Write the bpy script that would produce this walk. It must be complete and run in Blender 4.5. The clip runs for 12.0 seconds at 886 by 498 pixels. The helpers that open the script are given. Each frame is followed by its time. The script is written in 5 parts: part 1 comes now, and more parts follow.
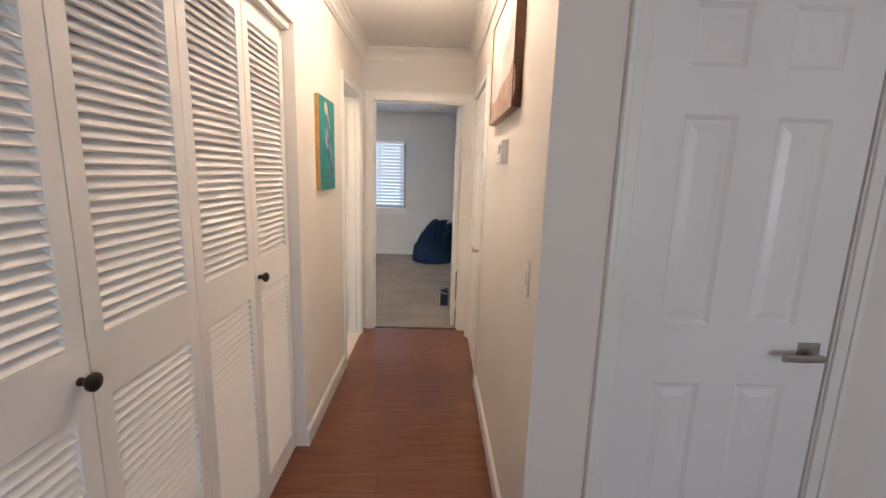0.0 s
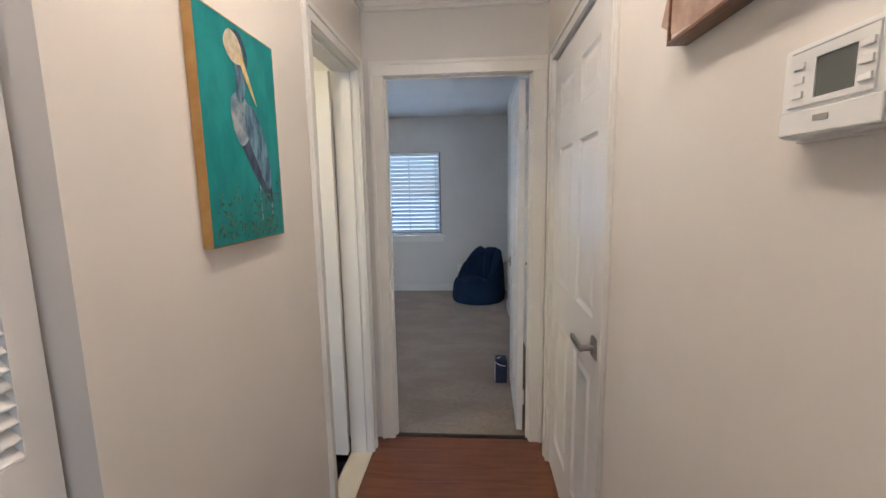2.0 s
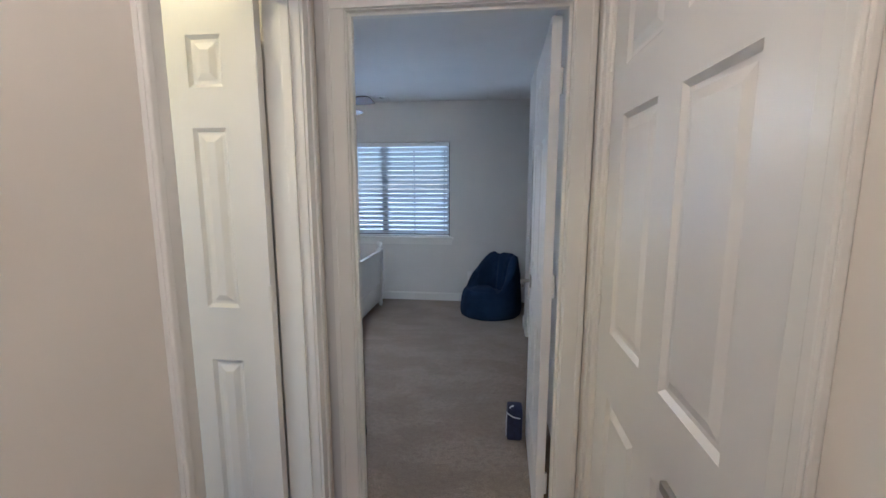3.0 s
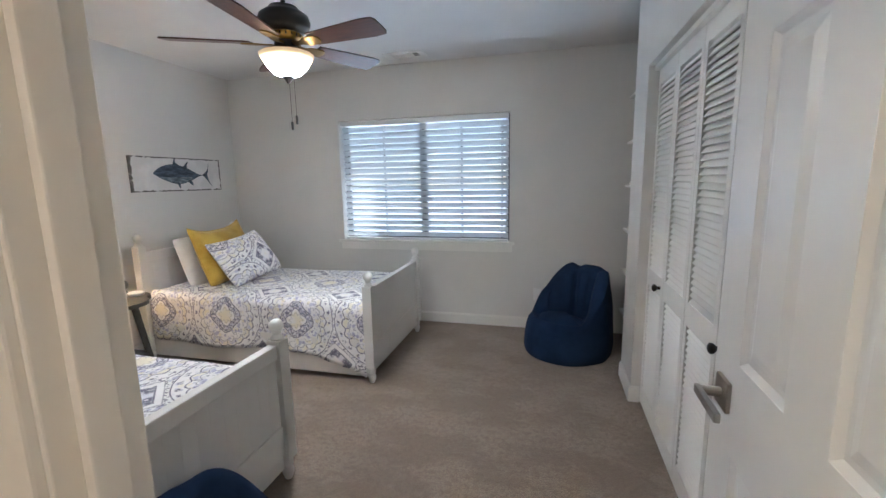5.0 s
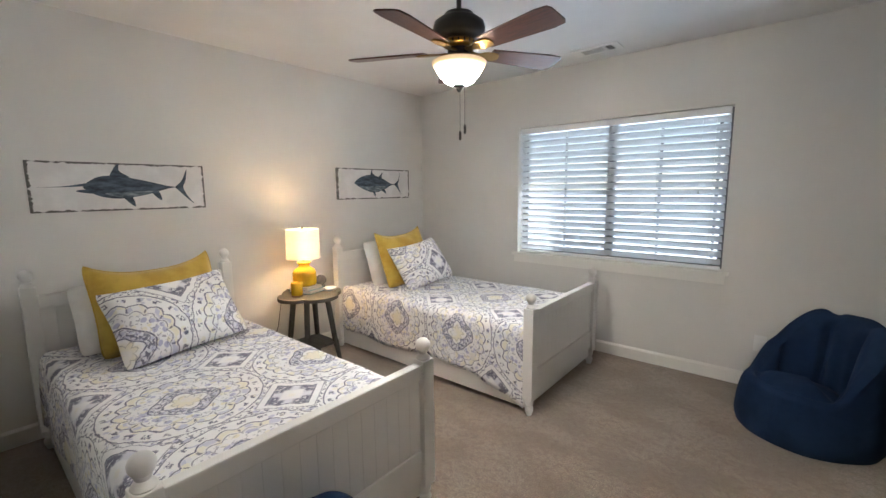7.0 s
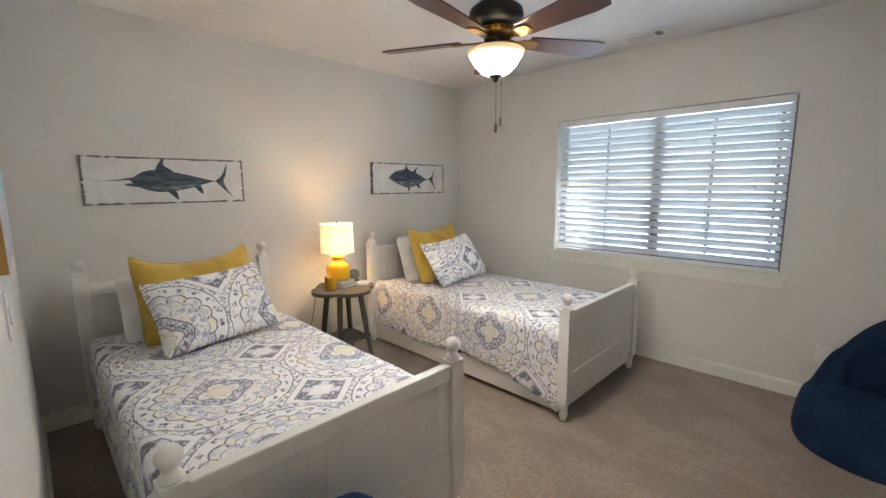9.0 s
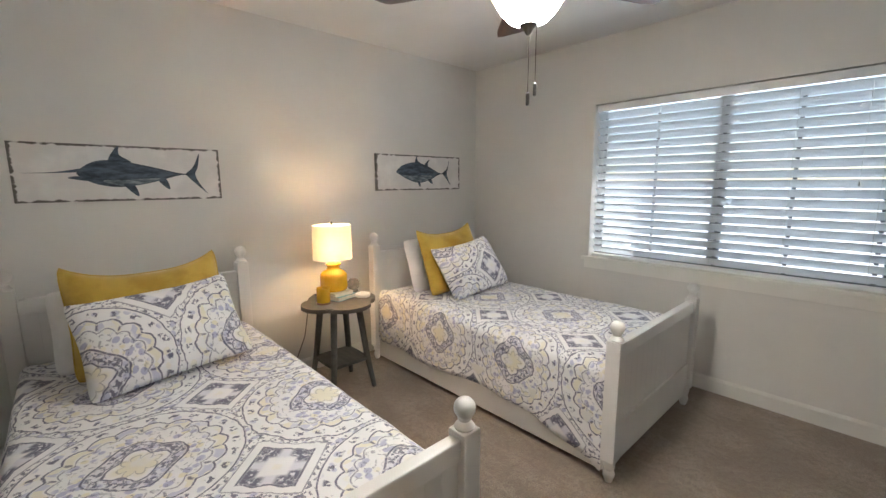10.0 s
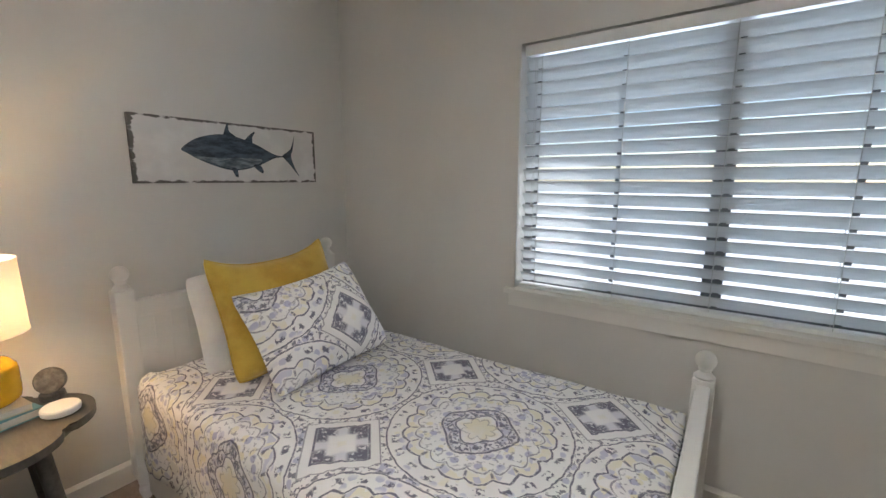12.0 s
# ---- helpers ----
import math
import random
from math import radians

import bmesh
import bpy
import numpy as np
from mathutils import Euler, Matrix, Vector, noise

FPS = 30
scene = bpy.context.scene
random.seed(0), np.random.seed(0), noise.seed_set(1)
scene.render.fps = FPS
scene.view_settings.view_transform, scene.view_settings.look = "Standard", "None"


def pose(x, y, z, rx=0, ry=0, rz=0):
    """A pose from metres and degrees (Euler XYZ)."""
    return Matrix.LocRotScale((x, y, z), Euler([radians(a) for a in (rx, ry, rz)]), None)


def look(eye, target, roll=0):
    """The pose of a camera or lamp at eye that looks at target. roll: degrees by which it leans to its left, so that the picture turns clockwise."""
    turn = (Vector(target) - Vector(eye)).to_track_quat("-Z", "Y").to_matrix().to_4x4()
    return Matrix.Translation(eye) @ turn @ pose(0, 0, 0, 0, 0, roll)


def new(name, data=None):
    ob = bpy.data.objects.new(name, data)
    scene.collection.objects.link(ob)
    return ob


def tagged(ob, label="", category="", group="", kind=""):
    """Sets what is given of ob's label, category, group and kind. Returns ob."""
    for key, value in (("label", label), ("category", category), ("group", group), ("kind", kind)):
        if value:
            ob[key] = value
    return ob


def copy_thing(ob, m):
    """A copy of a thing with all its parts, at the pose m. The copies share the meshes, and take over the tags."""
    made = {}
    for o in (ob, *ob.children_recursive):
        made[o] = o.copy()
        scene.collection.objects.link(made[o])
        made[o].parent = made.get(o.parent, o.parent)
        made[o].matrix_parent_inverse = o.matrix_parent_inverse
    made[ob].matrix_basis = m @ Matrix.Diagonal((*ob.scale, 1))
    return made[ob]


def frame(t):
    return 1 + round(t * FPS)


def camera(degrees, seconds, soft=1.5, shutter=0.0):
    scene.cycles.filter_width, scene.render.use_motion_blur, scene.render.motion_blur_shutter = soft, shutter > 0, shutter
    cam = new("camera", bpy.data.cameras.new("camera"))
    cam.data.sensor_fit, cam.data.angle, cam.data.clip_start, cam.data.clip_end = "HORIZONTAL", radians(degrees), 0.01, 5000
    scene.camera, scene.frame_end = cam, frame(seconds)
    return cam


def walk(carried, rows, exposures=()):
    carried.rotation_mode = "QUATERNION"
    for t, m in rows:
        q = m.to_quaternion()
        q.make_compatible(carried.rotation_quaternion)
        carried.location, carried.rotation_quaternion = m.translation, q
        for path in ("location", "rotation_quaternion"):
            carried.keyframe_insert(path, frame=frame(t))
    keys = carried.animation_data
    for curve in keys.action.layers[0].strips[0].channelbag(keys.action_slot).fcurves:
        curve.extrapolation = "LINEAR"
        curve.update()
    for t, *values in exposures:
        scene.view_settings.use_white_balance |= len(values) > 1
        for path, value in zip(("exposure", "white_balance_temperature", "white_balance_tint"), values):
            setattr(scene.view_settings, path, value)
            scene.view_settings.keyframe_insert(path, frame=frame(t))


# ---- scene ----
cam = camera(93.6, 12.0)
PATH = [
    (0, (-0.07, 0.153, 1.438), (-0.028, 2.121, 1.081), 1.7),
    (0.5, (-0.046, 0.471, 1.44), (-0.228, 2.434, 1.107), 0.9),
    (1, (-0.025, 0.836, 1.469), (-0.322, 2.792, 1.176), 0.7),
    (1.5, (-0.097, 1.213, 1.442), (-0.346, 3.179, 1.168), 0.0),
    (2, (-0.144, 1.6, 1.443), (-0.293, 3.575, 1.161), -1.0),
    (2.5, (-0.091, 2.006, 1.452), (-0.268, 3.977, 1.158), -0.4),
    (3, (-0.101, 2.354, 1.428), (-0.327, 4.319, 1.132), 0.0),
    (3.5, (-0.161, 2.713, 1.439), (-0.436, 4.671, 1.138), -0.0),
    (3.7, (-0.168, 2.853, 1.41), (-0.475, 4.808, 1.122), -0.1),
    (5.3, (-0.25, 3.77, 1.376), (-0.875, 5.639, 1.036), -1.3),
    (5.5, (-0.248, 3.834, 1.38), (-0.992, 5.658, 1.038), -1.3),
    (6, (-0.248, 3.921, 1.386), (-1.272, 5.609, 1.064), -0.9),
    (6.5, (-0.258, 3.933, 1.394), (-1.455, 5.507, 1.097), -0.7),
    (7, (-0.254, 3.927, 1.404), (-1.524, 5.446, 1.125), -0.6),
    (9, (-0.285, 3.982, 1.4), (-1.678, 5.386, 1.101), -0.4),
    (9.5, (-0.458, 4.176, 1.38), (-1.883, 5.545, 1.07), -0.4),
    (10, (-0.647, 4.384, 1.386), (-2.098, 5.724, 1.073), -0.3),
    (10.5, (-0.803, 4.707, 1.378), (-2.297, 5.998, 1.063), -0.3),
    (11, (-0.975, 4.976, 1.376), (-2.424, 6.312, 1.034), 0.3),
    (11.5, (-1.212, 5.266, 1.394), (-2.533, 6.723, 1.027), 0.3),
    (12, (-1.383, 5.576, 1.348), (-2.519, 7.188, 1.017), 0.1),
]
EXPOSURES = [(0, 1.58, 5450, 14), (1.0, 1.32, 5300, 11), (2.0, 1.1, 4850, 10), (3.0, 0.97, 4700, 10), (3.7, 1.08, 4950, 10), (5.3, 1.42, 5350, 10), (7, 1.56, 5750, 10), (9, 1.51, 5850, 10), (11, 1.14, 5950, 10), (12, 0.96, 5850, 10)]
walk(cam, [(t, look(eye, target, roll)) for t, eye, target, roll in PATH], EXPOSURES)
# ==== body
# ---- world and daylight ----
world = bpy.data.worlds.new("sky_world")
scene.world = world
world.use_nodes = True
wn = world.node_tree
sky = wn.nodes.new("ShaderNodeTexSky")
sky.sky_type = 'NISHITA'
sky.sun_disc = False
sky.sun_elevation = radians(38)
sky.sun_rotation = radians(40)
wn.links.new(sky.outputs[0], wn.nodes["Background"].inputs[0])
wn.nodes["Background"].inputs[1].default_value = 0.13
sun = new("sun", bpy.data.lights.new("sun", 'SUN'))
sun.data.energy, sun.data.angle, sun.data.color = 5.0, radians(0.5), (1.0, 0.95, 0.88)
sun.matrix_world = look((0, 0, 0), (-0.50, -0.60, -0.62))


def area_lamp(name, eye, target, w, h, power, colour):
    data = bpy.data.lights.new(name, 'AREA')
    data.shape, data.size, data.size_y, data.energy, data.color = 'RECTANGLE', w, h, power, colour
    ob = new(name, data)
    ob.matrix_world = look(eye, target)
    return ob


area_lamp("window_daylight", (-1.44, 7.64, 1.40), (-1.44, 5.0, 1.20), 1.64, 1.14, 12, (0.80, 0.91, 1.0))
# unseen fill lamp behind the walk's start, added to brighten entry and closet
area_lamp("entry_fill_daylight", (1.2, -3.05, 1.35), (1.2, 0, 1.2), 1.5, 1.3, 11.5, (1.0, 0.88, 0.74))

# ---- materials ----


class S:
    """A value in a node tree, with arithmetic."""

    def __init__(self, nt, sock):
        self.nt, self.sock = nt, sock

    def op(self, kind, *others):
        n = self.nt.nodes.new("ShaderNodeMath")
        n.operation = kind
        for i, v in enumerate((self, *others)):
            if isinstance(v, S):
                self.nt.links.new(v.sock, n.inputs[i])
            else:
                n.inputs[i].default_value = v
        return S(self.nt, n.outputs[0])

    def __add__(self, o): return self.op('ADD', o)
    def __sub__(self, o): return self.op('SUBTRACT', o)
    def __mul__(self, o): return self.op('MULTIPLY', o)
    def __truediv__(self, o): return self.op('DIVIDE', o)
    def absolute(self): return self.op('ABSOLUTE')
    def above(self, lo, hi):
        """0 below lo, 1 above hi."""
        n = self.nt.nodes.new("ShaderNodeMapRange")
        n.interpolation_type = 'SMOOTHSTEP'
        self.nt.links.new(self.sock, n.inputs[0])
        n.inputs[1].default_value, n.inputs[2].default_value = lo, hi
        return S(self.nt, n.outputs[0])
    def near(self, c, w):
        """1 within w of c, falling off softly."""
        return S.one_minus((self - c).absolute().above(w * 0.55, w * 1.25))
    def one_minus(self): return (self * -1.0) + 1.0
    def top(self, o): return self.op('MAXIMUM', o)
    def low(self, o): return self.op('MINIMUM', o)


class Mat:
    def __init__(self, name, colour=(0.8, 0.8, 0.8), rough=0.5, metal=0.0):
        self.m = bpy.data.materials.new(name)
        self.m.use_nodes = True
        self.nt = self.m.node_tree
        self.b = self.nt.nodes["Principled BSDF"]
        self.b.inputs["Base Color"].default_value = (*colour, 1)
        self.b.inputs["Roughness"].default_value = rough
        self.b.inputs["Metallic"].default_value = metal
        self.colour = colour

    def coords(self, kind="Object", scale=(1, 1, 1)):
        tc = self.nt.nodes.new("ShaderNodeTexCoord")
        mp = self.nt.nodes.new("ShaderNodeMapping")
        mp.inputs["Scale"].default_value = scale
        self.nt.links.new(tc.outputs[kind], mp.inputs[0])
        return mp.outputs[0]

    def noise(self, scale, detail=3, kind="Object", stretch=(1, 1, 1), rough=0.55):
        n = self.nt.nodes.new("ShaderNodeTexNoise")
        n.inputs["Scale"].default_value, n.inputs["Detail"].default_value = scale, detail
        n.inputs["Roughness"].default_value = rough
        self.nt.links.new(self.coords(kind, stretch), n.inputs["Vector"])
        return S(self.nt, n.outputs[0])

    def rgb(self, colour):
        n = self.nt.nodes.new("ShaderNodeRGB")
        n.outputs[0].default_value = (*colour, 1)
        return n.outputs[0]

    def mix(self, fac, a, b):
        n = self.nt.nodes.new("ShaderNodeMix")
        n.data_type = 'RGBA'
        self.nt.links.new(fac.sock, n.inputs[0])
        for sock, v in ((n.inputs[6], a), (n.inputs[7], b)):
            if isinstance(v, tuple):
                sock.default_value = (*v, 1)
            else:
                self.nt.links.new(v, sock)
        return n.outputs[2]

    def base(self, sock):
        self.nt.links.new(sock, self.b.inputs["Base Color"])
        return self

    def roughness(self, s):
        self.nt.links.new(s.sock, self.b.inputs["Roughness"])
        return self

    def bump(self, s, strength=0.2, distance=0.002):
        n = self.nt.nodes.new("ShaderNodeBump")
        n.inputs["Strength"].default_value, n.inputs["Distance"].default_value = strength, distance
        self.nt.links.new(s.sock, n.inputs["Height"])
        self.nt.links.new(n.outputs[0], self.b.inputs["Normal"])
        return self

    def random(self):
        n = self.nt.nodes.new("ShaderNodeObjectInfo")
        return S(self.nt, n.outputs["Random"])

    def glow(self, colour, strength):
        self.b.inputs["Emission Color"].default_value = (*colour, 1)
        self.b.inputs["Emission Strength"].default_value = strength
        return self

    def translucent(self, colour, amount):
        t = self.nt.nodes.new("ShaderNodeBsdfTranslucent")
        t.inputs[0].default_value = (*colour, 1)
        mx = self.nt.nodes.new("ShaderNodeMixShader")
        mx.inputs[0].default_value = amount
        out = self.nt.nodes["Material Output"]
        self.nt.links.new(self.b.outputs[0], mx.inputs[1])
        self.nt.links.new(t.outputs[0], mx.inputs[2])
        self.nt.links.new(mx.outputs[0], out.inputs[0])
        return self


def paint(name, colour, rough, grain=220, bump=0.08, stain=0.04):
    """Rolled or brushed paint: fine stipple, faint uneven tone."""
    m = Mat(name, colour, rough)
    big, fine = m.noise(1.3, 4), m.noise(grain, 2)
    dark = tuple(c * (1 - stain * 2) for c in colour)
    m.base(m.mix(big.above(0.3, 0.75), dark, colour))
    m.roughness(big * 0.12 + (rough - 0.06))
    return m.bump(fine, bump, 0.001)


M_WALL_HALL = paint("hall_wall_paint", (0.76, 0.72, 0.66), 0.62)
M_WALL_BED = paint("bedroom_wall_paint", (0.70, 0.69, 0.66), 0.7)
M_CEIL = paint("ceiling_paint", (0.80, 0.80, 0.79), 0.8, 120, 0.2)
M_TRIM = paint("trim_paint", (0.80, 0.79, 0.75), 0.34, 90, 0.04)
M_DOOR = paint("door_paint", (0.80, 0.79, 0.77), 0.32, 90, 0.05)
M_LOUVER = paint("louver_paint", (0.84, 0.83, 0.80), 0.42, 90, 0.05)
M_BED = paint("bed_paint", (0.78, 0.77, 0.74), 0.32, 120, 0.04)
M_NICKEL = Mat("satin_nickel", (0.42, 0.40, 0.37), 0.32, 1.0)
M_DARKMETAL = Mat("dark_bronze", (0.05, 0.042, 0.036), 0.4, 0.8)
M_BLACK = Mat("black_enamel", (0.02, 0.018, 0.017), 0.35)
M_PLASTIC = paint("white_plastic", (0.80, 0.80, 0.78), 0.35, 300, 0.02, 0.01)

M_FLOORBASE = Mat("underlay", (0.05, 0.03, 0.02), 0.8)
M_PLANK = Mat("red_brown_laminate", (0.2, 0.07, 0.035), 0.28)
_g = M_PLANK.noise(5, 5, "Object", (0.7, 6, 1))
_k = M_PLANK.noise(40, 3, "Object", (0.35, 5, 1))
_c = M_PLANK.mix(_g.above(0.3, 0.72), (0.122, 0.046, 0.022), (0.185, 0.072, 0.034))
_c2 = M_PLANK.mix(M_PLANK.random() * 0.5, _c, (0.148, 0.050, 0.024))
M_PLANK.base(M_PLANK.mix(_k.above(0.55, 0.8) * 0.25, _c2, (0.07, 0.022, 0.012)))
M_PLANK.roughness(_k * 0.10 + 0.20).bump(_k, 0.05, 0.001)

M_CARPET = Mat("taupe_carpet", (0.2, 0.17, 0.14), 1.0)
_f = M_CARPET.noise(170, 4)
_t = M_CARPET.noise(34, 4)
_b = M_CARPET.noise(2.6, 5, "Object", (1, 1.7, 1))
_c = M_CARPET.mix(_f.above(0.3, 0.7), (0.18, 0.138, 0.103), (0.39, 0.318, 0.252))
_c = M_CARPET.mix(_t.above(0.42, 0.66) * 0.5, _c, (0.165, 0.127, 0.096))
M_CARPET.base(M_CARPET.mix(_b.above(0.40, 0.60) * 0.6, _c, (0.185, 0.144, 0.110)))
M_CARPET.bump(_f * 0.7 + _t * 0.6, 0.9, 0.006)
M_CARPET.b.inputs["Sheen Weight"].default_value = 0.25

M_TILE = paint("bath_tile", (0.62, 0.58, 0.50), 0.3, 40, 0.03)
M_CONCRETE = paint("ground_concrete", (0.62, 0.62, 0.60), 0.9, 60, 0.4, 0.1)

# ---- mesh helpers ----


def part(name, bm, material, parent=None, label="", smooth=False):
    me = bpy.data.meshes.new(name)
    bm.normal_update()
    bm.to_mesh(me)
    bm.free()
    if smooth:
        for p in me.polygons:
            p.use_smooth = True
        me.set_sharp_from_angle(angle=radians(40))
    me.materials.append(material.m)
    ob = new(name, me)
    ob.parent = parent
    if label:
        ob["label"] = label
    return ob


def again(ob, name, parent, m):
    """Another object on the same mesh."""
    o = new(name, ob.data)
    o.parent = parent
    o.matrix_local = m
    return o


def thing(name, m, label, category, group="", kind=""):
    ob = new(name)
    ob.empty_display_size = 0.1
    ob.matrix_world = m
    return tagged(ob, label, category, group, kind)


def box(lo, hi, bevel=0.0, bm=None, seg=2):
    bm = bm or bmesh.new()
    c = [(a + b) / 2 for a, b in zip(lo, hi)]
    s = [abs(b - a) for a, b in zip(lo, hi)]
    r = bmesh.ops.create_cube(bm, size=1, matrix=Matrix.Translation(c) @ Matrix.Diagonal((*s, 1)))
    if bevel:
        edges = {e for v in r["verts"] for e in v.link_edges}
        bmesh.ops.bevel(bm, geom=list(edges), offset=bevel, segments=seg, affect='EDGES', profile=0.6)
    return bm


def lathe(profile, seg=24, bm=None, m=Matrix.Identity(4), cap=True):
    """Turned body round z from (radius, height) pairs."""
    bm = bm or bmesh.new()
    rings = []
    for r, z in profile:
        rings.append([bm.verts.new(m @ Vector((max(r, 1e-4) * math.cos(2 * math.pi * i / seg), max(r, 1e-4) * math.sin(2 * math.pi * i / seg), z))) for i in range(seg)])
    for a, b in zip(rings, rings[1:]):
        for i in range(seg):
            bm.faces.new((a[i], a[(i + 1) % seg], b[(i + 1) % seg], b[i]))
    if cap:
        bm.faces.new(rings[0][::-1])
        bm.faces.new(rings[-1])
    return bm


def tube(points, radius, seg=10, bm=None):
    """A round rod along points; radius may be one value or one a point."""
    bm = bm or bmesh.new()
    pts = [Vector(p) for p in points]
    rad = radius if isinstance(radius, (list, tuple)) else [radius] * len(pts)
    rings = []
    for i, p in enumerate(pts):
        d = (pts[min(i + 1, len(pts) - 1)] - pts[max(i - 1, 0)]).normalized()
        q = d.to_track_quat('Z', 'Y').to_matrix()
        rings.append([bm.verts.new(p + q @ Vector((rad[i] * math.cos(2 * math.pi * k / seg), rad[i] * math.sin(2 * math.pi * k / seg), 0))) for k in range(seg)])
    for a, b in zip(rings, rings[1:]):
        for k in range(seg):
            bm.faces.new((a[k], a[(k + 1) % seg], b[(k + 1) % seg], b[k]))
    bm.faces.new(rings[0][::-1])
    bm.faces.new(rings[-1])
    return bm


def prism(outline, z0, z1, bm=None, bevel=0.0, m=Matrix.Identity(4)):
    """An outline in x and y, raised from z0 to z1."""
    bm = bm or bmesh.new()
    low = [bm.verts.new(m @ Vector((x, y, z0))) for x, y in outline]
    high = [bm.verts.new(m @ Vector((x, y, z1))) for x, y in outline]
    n = len(outline)
    faces = [bm.faces.new(low[::-1]), bm.faces.new(high)]
    for i in range(n):
        faces.append(bm.faces.new((low[i], low[(i + 1) % n], high[(i + 1) % n], high[i])))
    if bevel:
        bmesh.ops.bevel(bm, geom=list(faces[0].edges) + list(faces[1].edges), offset=bevel, segments=2, affect='EDGES')
    return bm


def slab(us, zs, t0, t1, holes=(), axis='x', bm=None):
    """A wall or panel: solid cells between the breaks us and zs, with holes (u0, u1, z0, z1), thick from t0 to t1.
    axis 'x': u runs along x and the thickness along y; 'y': u along y, thickness along x; 'z': u along x, z breaks along y, thickness up."""
    bm = bm or bmesh.new()
    us, zs = sorted({*us, *(h[0] for h in holes), *(h[1] for h in holes)}), sorted({*zs, *(h[2] for h in holes), *(h[3] for h in holes)})

    def solid(i, j):
        if not (0 <= i < len(us) - 1 and 0 <= j < len(zs) - 1):
            return False
        u, z = (us[i] + us[i + 1]) / 2, (zs[j] + zs[j + 1]) / 2
        return not any(h[0] < u < h[1] and h[2] < z < h[3] for h in holes)

    verts = {}

    def v(i, j, k):
        if (i, j, k) not in verts:
            u, z, t = us[i], zs[j], (t0, t1)[k]
            verts[i, j, k] = bm.verts.new({'x': (u, t, z), 'y': (t, u, z), 'z': (u, z, t)}[axis])
        return verts[i, j, k]

    for i in range(len(us) - 1):
        for j in range(len(zs) - 1):
            if solid(i, j):
                bm.faces.new((v(i, j, 0), v(i + 1, j, 0), v(i + 1, j + 1, 0), v(i, j + 1, 0)))
                bm.faces.new((v(i, j, 1), v(i, j + 1, 1), v(i + 1, j + 1, 1), v(i + 1, j, 1)))
                for di, dj, a, b in ((-1, 0, (i, j), (i, j + 1)), (1, 0, (i + 1, j), (i + 1, j + 1)), (0, -1, (i, j), (i + 1, j)), (0, 1, (i, j + 1), (i + 1, j + 1))):
                    if not solid(i + di, j + dj):
                        bm.faces.new((v(*a, 0), v(*b, 0), v(*b, 1), v(*a, 1)))
    bmesh.ops.recalc_face_normals(bm, faces=bm.faces)
    return bm


def structure(name, bm, material, label, category):
    return tagged(part(name, bm, material), label, category, kind="structure")


# ---- the plan ----
HL, HR = -0.715, 0.238          # hall walls
HEND, SOUTH = 3.85, 3.925      # end wall of the hall: its two faces
WEST, NORTH, CLOSET = -3.505, 7.465, 0.262
CEIL, FOYER = 2.44, 1.33
D0, D1, DH = -0.612, 0.158, 2.03   # bedroom doorway
B0, B1 = 3.108, 3.70            # bathroom doorway, along the hall
R0, R1 = 2.845, 3.668           # door on the other side of the hall
F0, F1 = 0.49, 1.15            # door off the entry
C0, C1, CH = 0.56, 2.14, 2.07  # hall closet
W0, W1, WZ0, WZ1 = -2.27, -0.605, 0.776, 1.965   # window
K0, K1, KH = 4.82, 6.265, 1.975  # bedroom closet
PIER = 6.63

# ---- shell ----
structure("wall_hall_west", slab((-3.3, SOUTH - 0.105), (0, CEIL + 0.02), HL - 0.12, HL, [(C0, C1, -1, CH), (B0 - 0.02, B1 + 0.02, -1, DH + 0.02)], 'y'), M_WALL_HALL, "warm white painted hallway wall with closet and door openings", "wall")
structure("wall_hall_east", slab((FOYER, HEND), (0, CEIL + 0.02), HR, HR + 0.11, [(R0 - 0.02, R1 + 0.02, -1, DH + 0.02)], 'y'), M_WALL_HALL, "warm white painted hallway wall with a door opening", "wall")
structure("wall_entry", slab((HR + 0.11, 3.0), (0, CEIL + 0.02), FOYER, FOYER + 0.11, [(F0 - 0.02, F1 + 0.02, -1, DH + 0.02)], 'x'), M_WALL_HALL, "painted entry wall with a door opening", "wall")
structure("wall_entry_east", slab((-3.3, FOYER), (0, CEIL + 0.02), 3.0, 3.12, (), 'y'), M_WALL_HALL, "plain painted entry wall", "wall")
# the opening is assumed, cut to go with the added fill lamp
structure("wall_entry_south", slab((HL - 0.12, 3.12), (0, CEIL + 0.02), -3.42, -3.3, [(0.4, 2.0, 0.7, 2.0)], 'x'), M_WALL_HALL, "plain painted entry wall with an assumed opening for the added fill lamp", "wall")
structure("wall_south", slab((WEST - 0.12, 1.0), (0, CEIL + 0.02), HEND, SOUTH, [(D0 - 0.02, D1 + 0.02, -1, DH + 0.02)], 'x'), M_WALL_BED, "pale grey painted wall with the bedroom doorway", "wall")
structure("wall_west", slab((SOUTH, NORTH + 0.14), (0, CEIL + 0.02), WEST - 0.12, WEST, (), 'y'), M_WALL_BED, "pale grey painted bedroom wall", "wall")
structure("wall_north", slab((WEST, 1.0), (0, CEIL + 0.02), NORTH, NORTH + 0.14, [(W0, W1, WZ0, WZ1)], 'x'), M_WALL_BED, "pale grey painted wall with the window opening", "wall")
structure("wall_closet", slab((SOUTH, PIER), (0, CEIL + 0.02), CLOSET, CLOSET + 0.10, [(K0, K1, -1, KH)], 'y'), M_WALL_BED, "pale painted closet wall with a wide opening", "wall")
